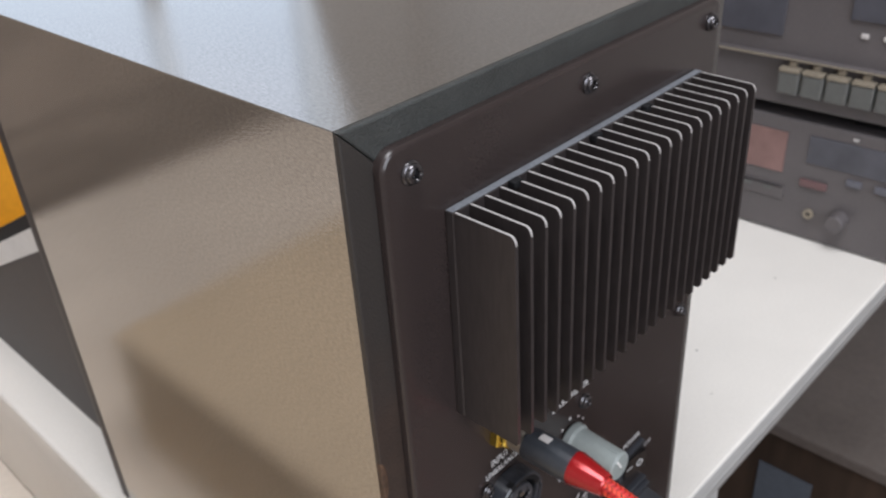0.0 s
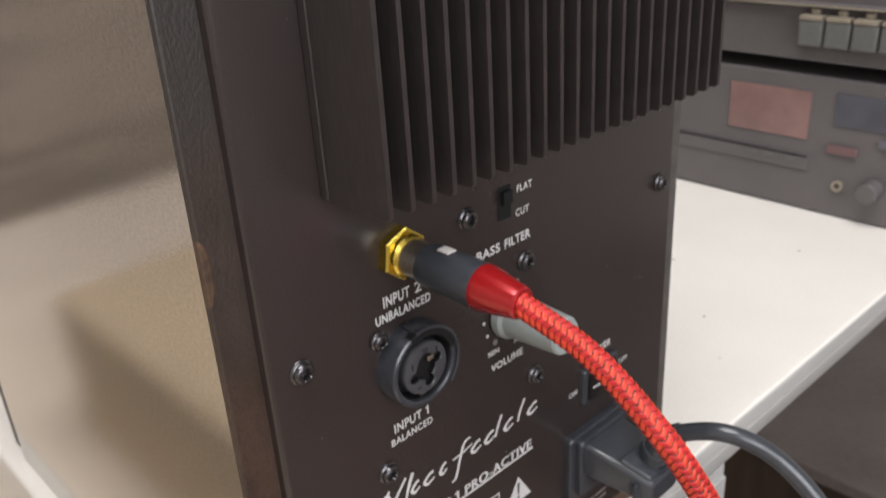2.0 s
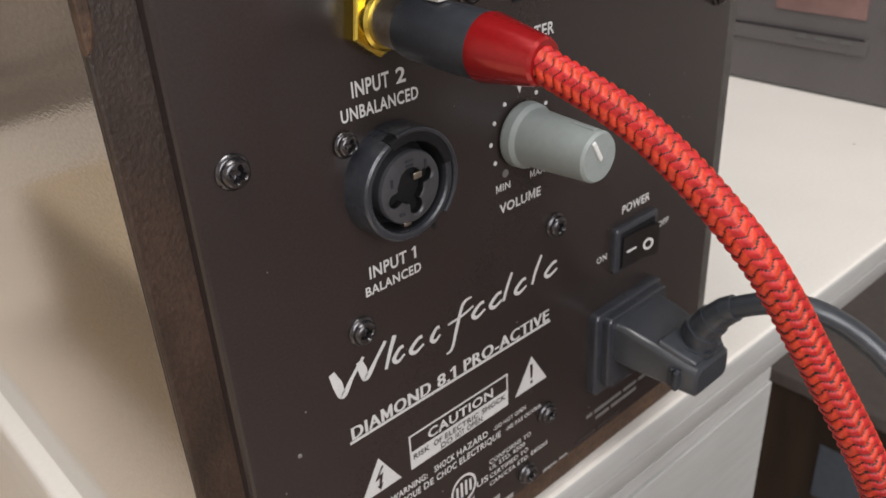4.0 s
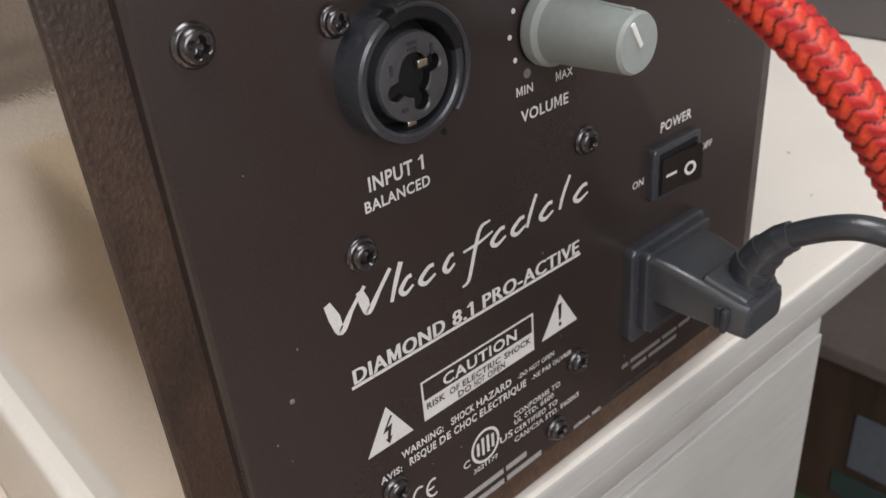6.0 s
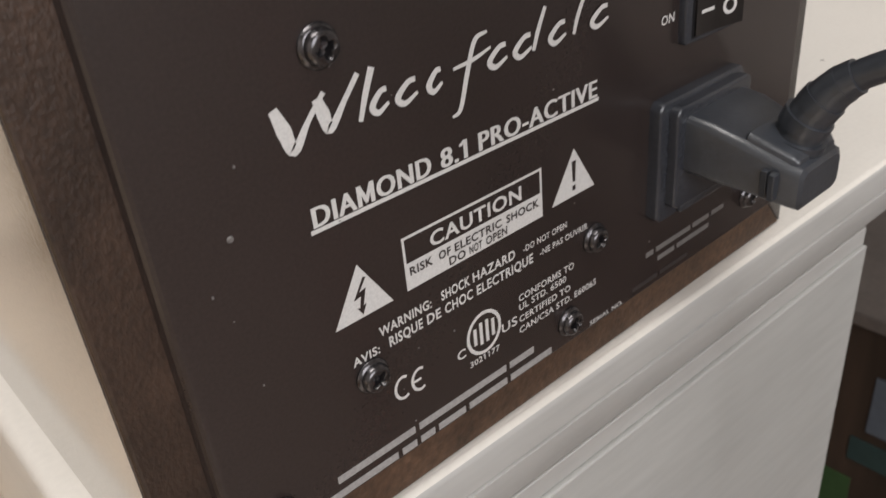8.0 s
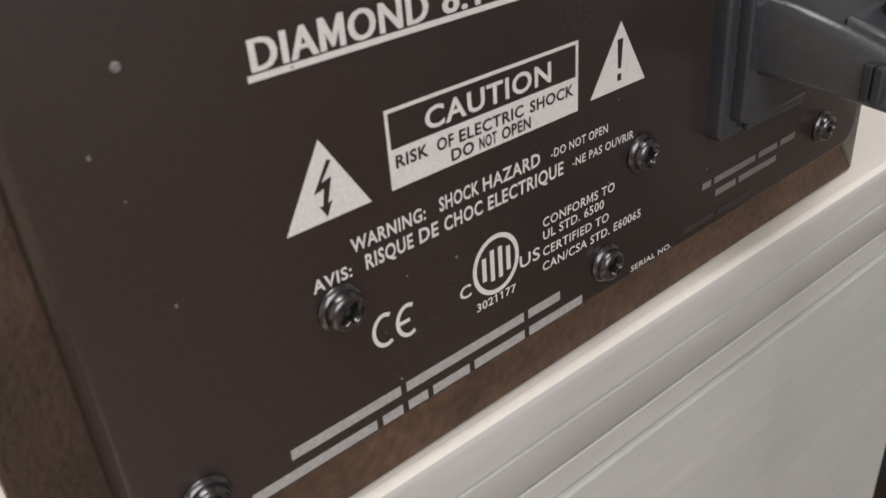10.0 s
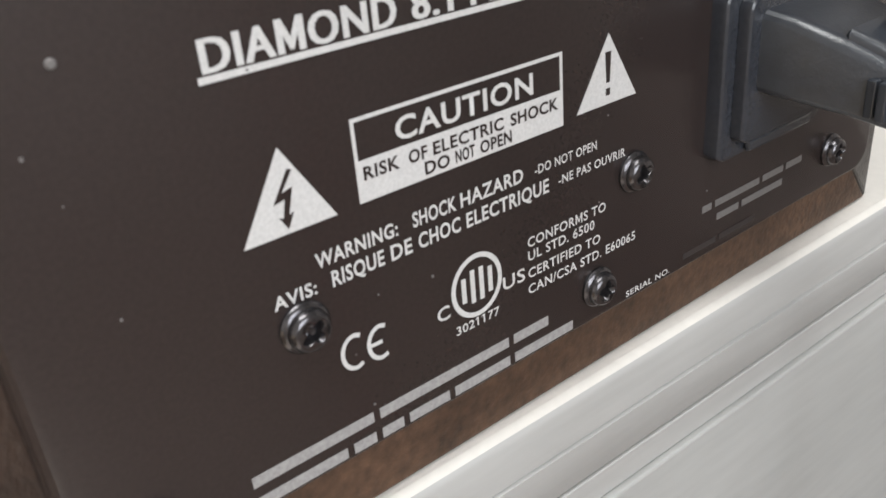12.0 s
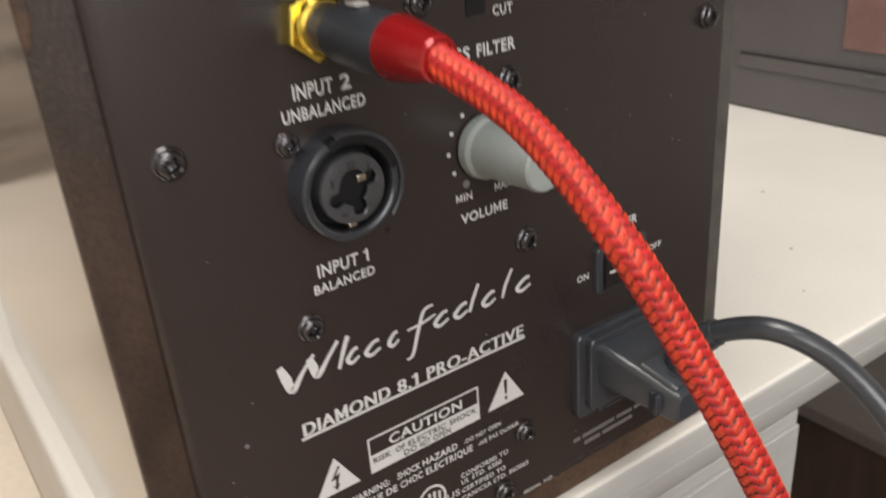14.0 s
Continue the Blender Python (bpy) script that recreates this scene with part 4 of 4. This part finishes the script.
for xx in (FX + 0.02, FX + 0.25):
    for yy in (0.03, 0.39):
        part("foot", unit_box(xx, xx + 0.025, yy, yy + 0.025, T - 0.01, T + 0.0058, 0.001), M_BLACK_AND_SHADE, lower)
part("display", unit_box(FX - 0.0012, FX - 0.0001, 0.098, 0.162, T + 0.052, T + 0.088, 0.0004), M_HIFI_DISPLAY, lower, "reddish smoked display window")
part("display", unit_box(FX - 0.0012, FX - 0.0001, 0.006, 0.080, T + 0.066, T + 0.090, 0.0004), M_HIFI_BLUE, lower, "blue-black smoked display window")
part("disc_tray", unit_box(FX - 0.0016, FX - 0.0001, 0.094, 0.245, T + 0.028, T + 0.040, 0.0006), M_HIFI, lower)
part("tray_slot", unit_box(FX - 0.0020, FX - 0.0017, 0.096, 0.243, T + 0.0385, T + 0.0398), M_BLACK_AND_SHADE, lower)
part("key", unit_box(FX - 0.0030, FX - 0.0001, 0.060, 0.082, T + 0.0455, T + 0.0515, 0.0008), M_RED_KEY, lower, "dull red key")
for y0, y1 in ((0.034, 0.046), (0.008, 0.024)):
    part("key", unit_box(FX - 0.0030, FX - 0.0001, y0, y1, T + 0.0555, T + 0.0610, 0.0008), M_BLUE_KEY, lower, "pale blue-grey key")
for y in (0.104, 0.122, 0.136):
    part("tray_mark", unit_box(FX - 0.0024, FX - 0.0017, y, y + 0.008, T + 0.0345, T + 0.0370, 0.0003), M_HIFI_BTN, lower)


def socket_ring(y, z, r, parent, mat):
    bm = lathe(0, 0, [(r, 0.0), (r, -0.002), (r * 0.5, -0.002), (r * 0.5, 0.0)], 20)
    bmesh.ops.transform(bm, matrix=Matrix.Translation(unit_place(FX, y, z)) @ Euler((0, 0, radians(-90))).to_matrix().to_4x4(), verts=bm.verts)
    part("headphone_socket", bm, mat, parent)


socket_ring(0.071, T + 0.021, 0.0042, lower, M_HIFI_TRIM)
bm = lathe(0, 0, [(0.0075, 0.0), (0.0072, -0.012), (0.0066, -0.013), (0.0, -0.013)], 24)
bmesh.ops.transform(bm, matrix=Matrix.Translation(unit_place(FX, 0.046, T + 0.024)) @ Euler((0, 0, radians(-90))).to_matrix().to_4x4(), verts=bm.verts)
part("level_knob", bm, M_HIFI, lower)
part("status_light", unit_box(FX - 0.0014, FX - 0.0001, 0.043, 0.047, T + 0.0935, T + 0.0955, 0.0003), M_PALE, lower)

upper = thing("cassette_deck", (FX + 0.14, 0.215, T + 0.1005), "black cassette deck with a row of grey piano keys", "hi-fi")
part("case", unit_box(FX + 0.006, FX + 0.28, 0.002, 0.432, T + 0.112, T + 0.238, 0.002), M_HIFI, upper)
part("front_panel", unit_box(FX + 0.001, FX + 0.0058, 0.0, 0.434, T + 0.110, T + 0.240, 0.0012), M_HIFI, upper)
for xx in (FX + 0.02, FX + 0.25):
    for yy in (0.03, 0.39):
        part("foot", unit_box(xx, xx + 0.025, yy, yy + 0.025, T + 0.0985, T + 0.1118, 0.001), M_BLACK_AND_SHADE, upper)
part("key_ledge", unit_box(FX - 0.005, FX + 0.0008, 0.0, 0.434, T + 0.1488, T + 0.1520, 0.0010), M_HIFI, upper)
part("ledge_trim", unit_box(FX - 0.0058, FX - 0.0051, 0.0, 0.434, T + 0.1494, T + 0.1508), M_HIFI_TRIM, upper)
for i in range(6):
    y0 = -0.0005 + 0.0188 * i
    key = part("key", unit_box(FX - 0.009, FX + 0.0008, y0, y0 + 0.0172, T + 0.1225, T + 0.1405, 0.0016), M_HIFI_BTN, upper, "grey piano key")
    part("key_cap", unit_box(FX - 0.0096, FX - 0.002, y0 + 0.0005, y0 + 0.0170, T + 0.1407, T + 0.1438, 0.0006), M_HIFI_TRIM, key)
    part("key_light", unit_box(FX - 0.0040, FX + 0.0006, y0 + 0.0055, y0 + 0.0115, T + 0.1441, T + 0.1480, 0.0008), M_HIFI_TRIM, key)
part("cassette_window", unit_box(FX - 0.0014, FX + 0.0008, 0.115, 0.235, T + 0.166, T + 0.226, 0.0006), M_HIFI_BLUE, upper)
part("meter_window", unit_box(FX - 0.0014, FX + 0.0008, 0.006, 0.066, T + 0.186, T + 0.222, 0.0006), M_HIFI_BLUE, upper)
for y in (0.038, 0.054):
    part("status_light", unit_box(FX - 0.0010, FX + 0.0008, y - 0.0028, y + 0.0028, T + 0.1732, T + 0.1772, 0.0008), M_PALE, upper)
bm = lathe(0, 0, [(0.010, 0.0), (0.0098, -0.014), (0.009, -0.015), (0.0, -0.015)], 28)
bmesh.ops.transform(bm, matrix=Matrix.Translation(unit_place(FX + 0.001, 0.215, T + 0.150)) @ Euler((0, 0, radians(-90))).to_matrix().to_4x4(), verts=bm.verts)
part("level_knob", bm, M_HIFI_TRIM, upper)

# ---- things beyond the table ----
low = thing("low_cabinet", (1.1, 0.0, 0.0), "dark low cabinet with grey-brown top on the floor", "cabinet")
part("top_board", box(0.780, 1.42, -0.75, 0.62, 0.297, 0.315, 0.003), M_GREYTOP, low)
part("front_board", box(0.790, 0.808, -0.74, 0.61, 0.0, 0.2968, 0.002), M_LOW, low)
part("side_board", box(0.8085, 1.41, -0.74, -0.722, 0.0, 0.2968, 0.002), M_DARKBOX, low)
part("side_board", box(0.8085, 1.41, 0.592, 0.61, 0.0, 0.2968, 0.002), M_DARKBOX, low)

part("label", box(0.7880, 0.7897, 0.085, 0.160, 0.155, 0.235, 0.0004), M_BLUE, low, "faded blue-grey label")
part("label", box(0.7880, 0.7897, 0.165, 0.215, 0.010, 0.075, 0.0004), M_GREEN, low, "green strip")
part("label", box(0.7880, 0.7897, 0.095, 0.175, 0.105, 0.140, 0.0004), M_TEAL, low, "dull teal strip")

# ---- left of the table ----
desk = thing("side_desk", (-0.42, 0.14, 0), "cream low desk standing beside the table", "desk")
DZ = T - 0.120
part("desktop", box(-0.82, XL - 0.0002, -0.22, 0.915, DZ - 0.025, DZ, 0.0006), M_DESK, desk)
for xx in (-0.80, -0.06):
    for yy in (-0.20, 0.85):
        part("leg", box(xx, xx + 0.04, yy, yy + 0.04, 0.0, DZ - 0.0252, 0.003), M_TABLE_BODY, desk)
carton = thing("carton", (-0.22, 0.12, DZ), "closed tan cardboard carton on the desk", "box")
part("body", box(-0.42, -0.088, -0.10, 0.424, DZ, DZ + 0.112, 0.0015), M_TAN, carton)
part("flap", box(-0.42, -0.2605, -0.10, 0.424, DZ + 0.1122, DZ + 0.1142, 0.0006), M_TAN, carton)
part("flap", box(-0.2595, -0.088, -0.10, 0.424, DZ + 0.1122, DZ + 0.1142, 0.0006), M_TAN, carton)

# ---- in front of the loudspeaker ----
console = thing("sloping_console", (0.12, 0.45, T), "dark sloping case with white deck and black strip", "case")
part("body", prism([(0.262, T), (0.262, T + 0.158), (0.30, T + 0.148), (0.56, T + 0.018), (0.56, T)], 0.019, 0.30), M_DARKBOX, console)
part("deck", prism([(0.262, T + 0.1584), (0.262, T + 0.1730), (0.30, T + 0.1640), (0.56, T + 0.034), (0.56, T + 0.0184), (0.30, T + 0.1484)], 0.019, 0.30), M_WHITE, console, "white deck")
part("strip", prism([(0.275, T + 0.1702), (0.275, T + 0.1800), (0.30, T + 0.1745), (0.50, T + 0.0745), (0.50, T + 0.0643), (0.30, T + 0.1643)], 0.030, 0.29), M_BLACK_AND_SHADE, console)
orange = thing("card_box", (0.09, 0.72, T), "orange cardboard box with a white round label", "box")
part("body", box(0.02, 0.22, 0.60, 0.70, T, T + 0.30, 0.0015), M_ORANGE, orange)
part("lid", box(0.0185, 0.2215, 0.5985, 0.7015, T + 0.25, T + 0.3015, 0.0015), M_ORANGE, orange)
part("label", box(0.03, 0.07, 0.5975, 0.5998, T + 0.10, T + 0.17, 0.0006), M_WHITE, orange)

# ---- far corner ----
# Invented piece out of view: darkens the reflection in the loudspeaker's side.
chest = thing("reflection_chest", (-0.95, 1.62, 0), "unseen brown wooden chest of drawers, added for a dark reflection", "furniture")
part("carcass", box(-1.62, 0.20, 1.36, 1.90, 0.03, 0.86, 0.004), M_CHEST, chest)
part("top_board", box(-1.64, 0.22, 1.335, 1.92, 0.861, 0.885, 0.004), M_CHEST, chest)
for r in range(3):
    for c in range(2):
        drawer = part("drawer", box(-1.60 + 0.90 * c, -0.72 + 0.90 * c, 1.343, 1.3595, 0.06 + 0.265 * r, 0.30 + 0.265 * r, 0.003), M_CHEST, chest)
        part("handle", box(-1.22 + 0.90 * c, -1.10 + 0.90 * c, 1.322, 1.3428, 0.175 + 0.265 * r, 0.19 + 0.265 * r, 0.003), M_SCREW, drawer)
for xx in (-1.58, 0.12):
    for yy in (1.40, 1.82):
        part("foot", box(xx, xx + 0.04, yy, yy + 0.04, 0.0, 0.0298, 0.002), M_CHEST, chest)

# small marks on the white top
for x, y, r in ((0.335, 0.062, 0.0011), (0.262, 0.070, 0.0008), (0.390, 0.118, 0.0013), (0.300, 0.032, 0.0007), (0.455, 0.060, 0.0010)):
    bm = bmesh.new()
    ring = [bm.verts.new((x + r * (1 + 0.4 * math.sin(2.3 * k)) * math.cos(k * 0.7), y + 0.6 * r * (1 + 0.4 * math.cos(1.7 * k)) * math.sin(k * 0.7), T + 0.0002)) for k in range(9)]
    bm.faces.new(ring)
    part("stain", bm, M_GREYTOP, table, smooth=0)
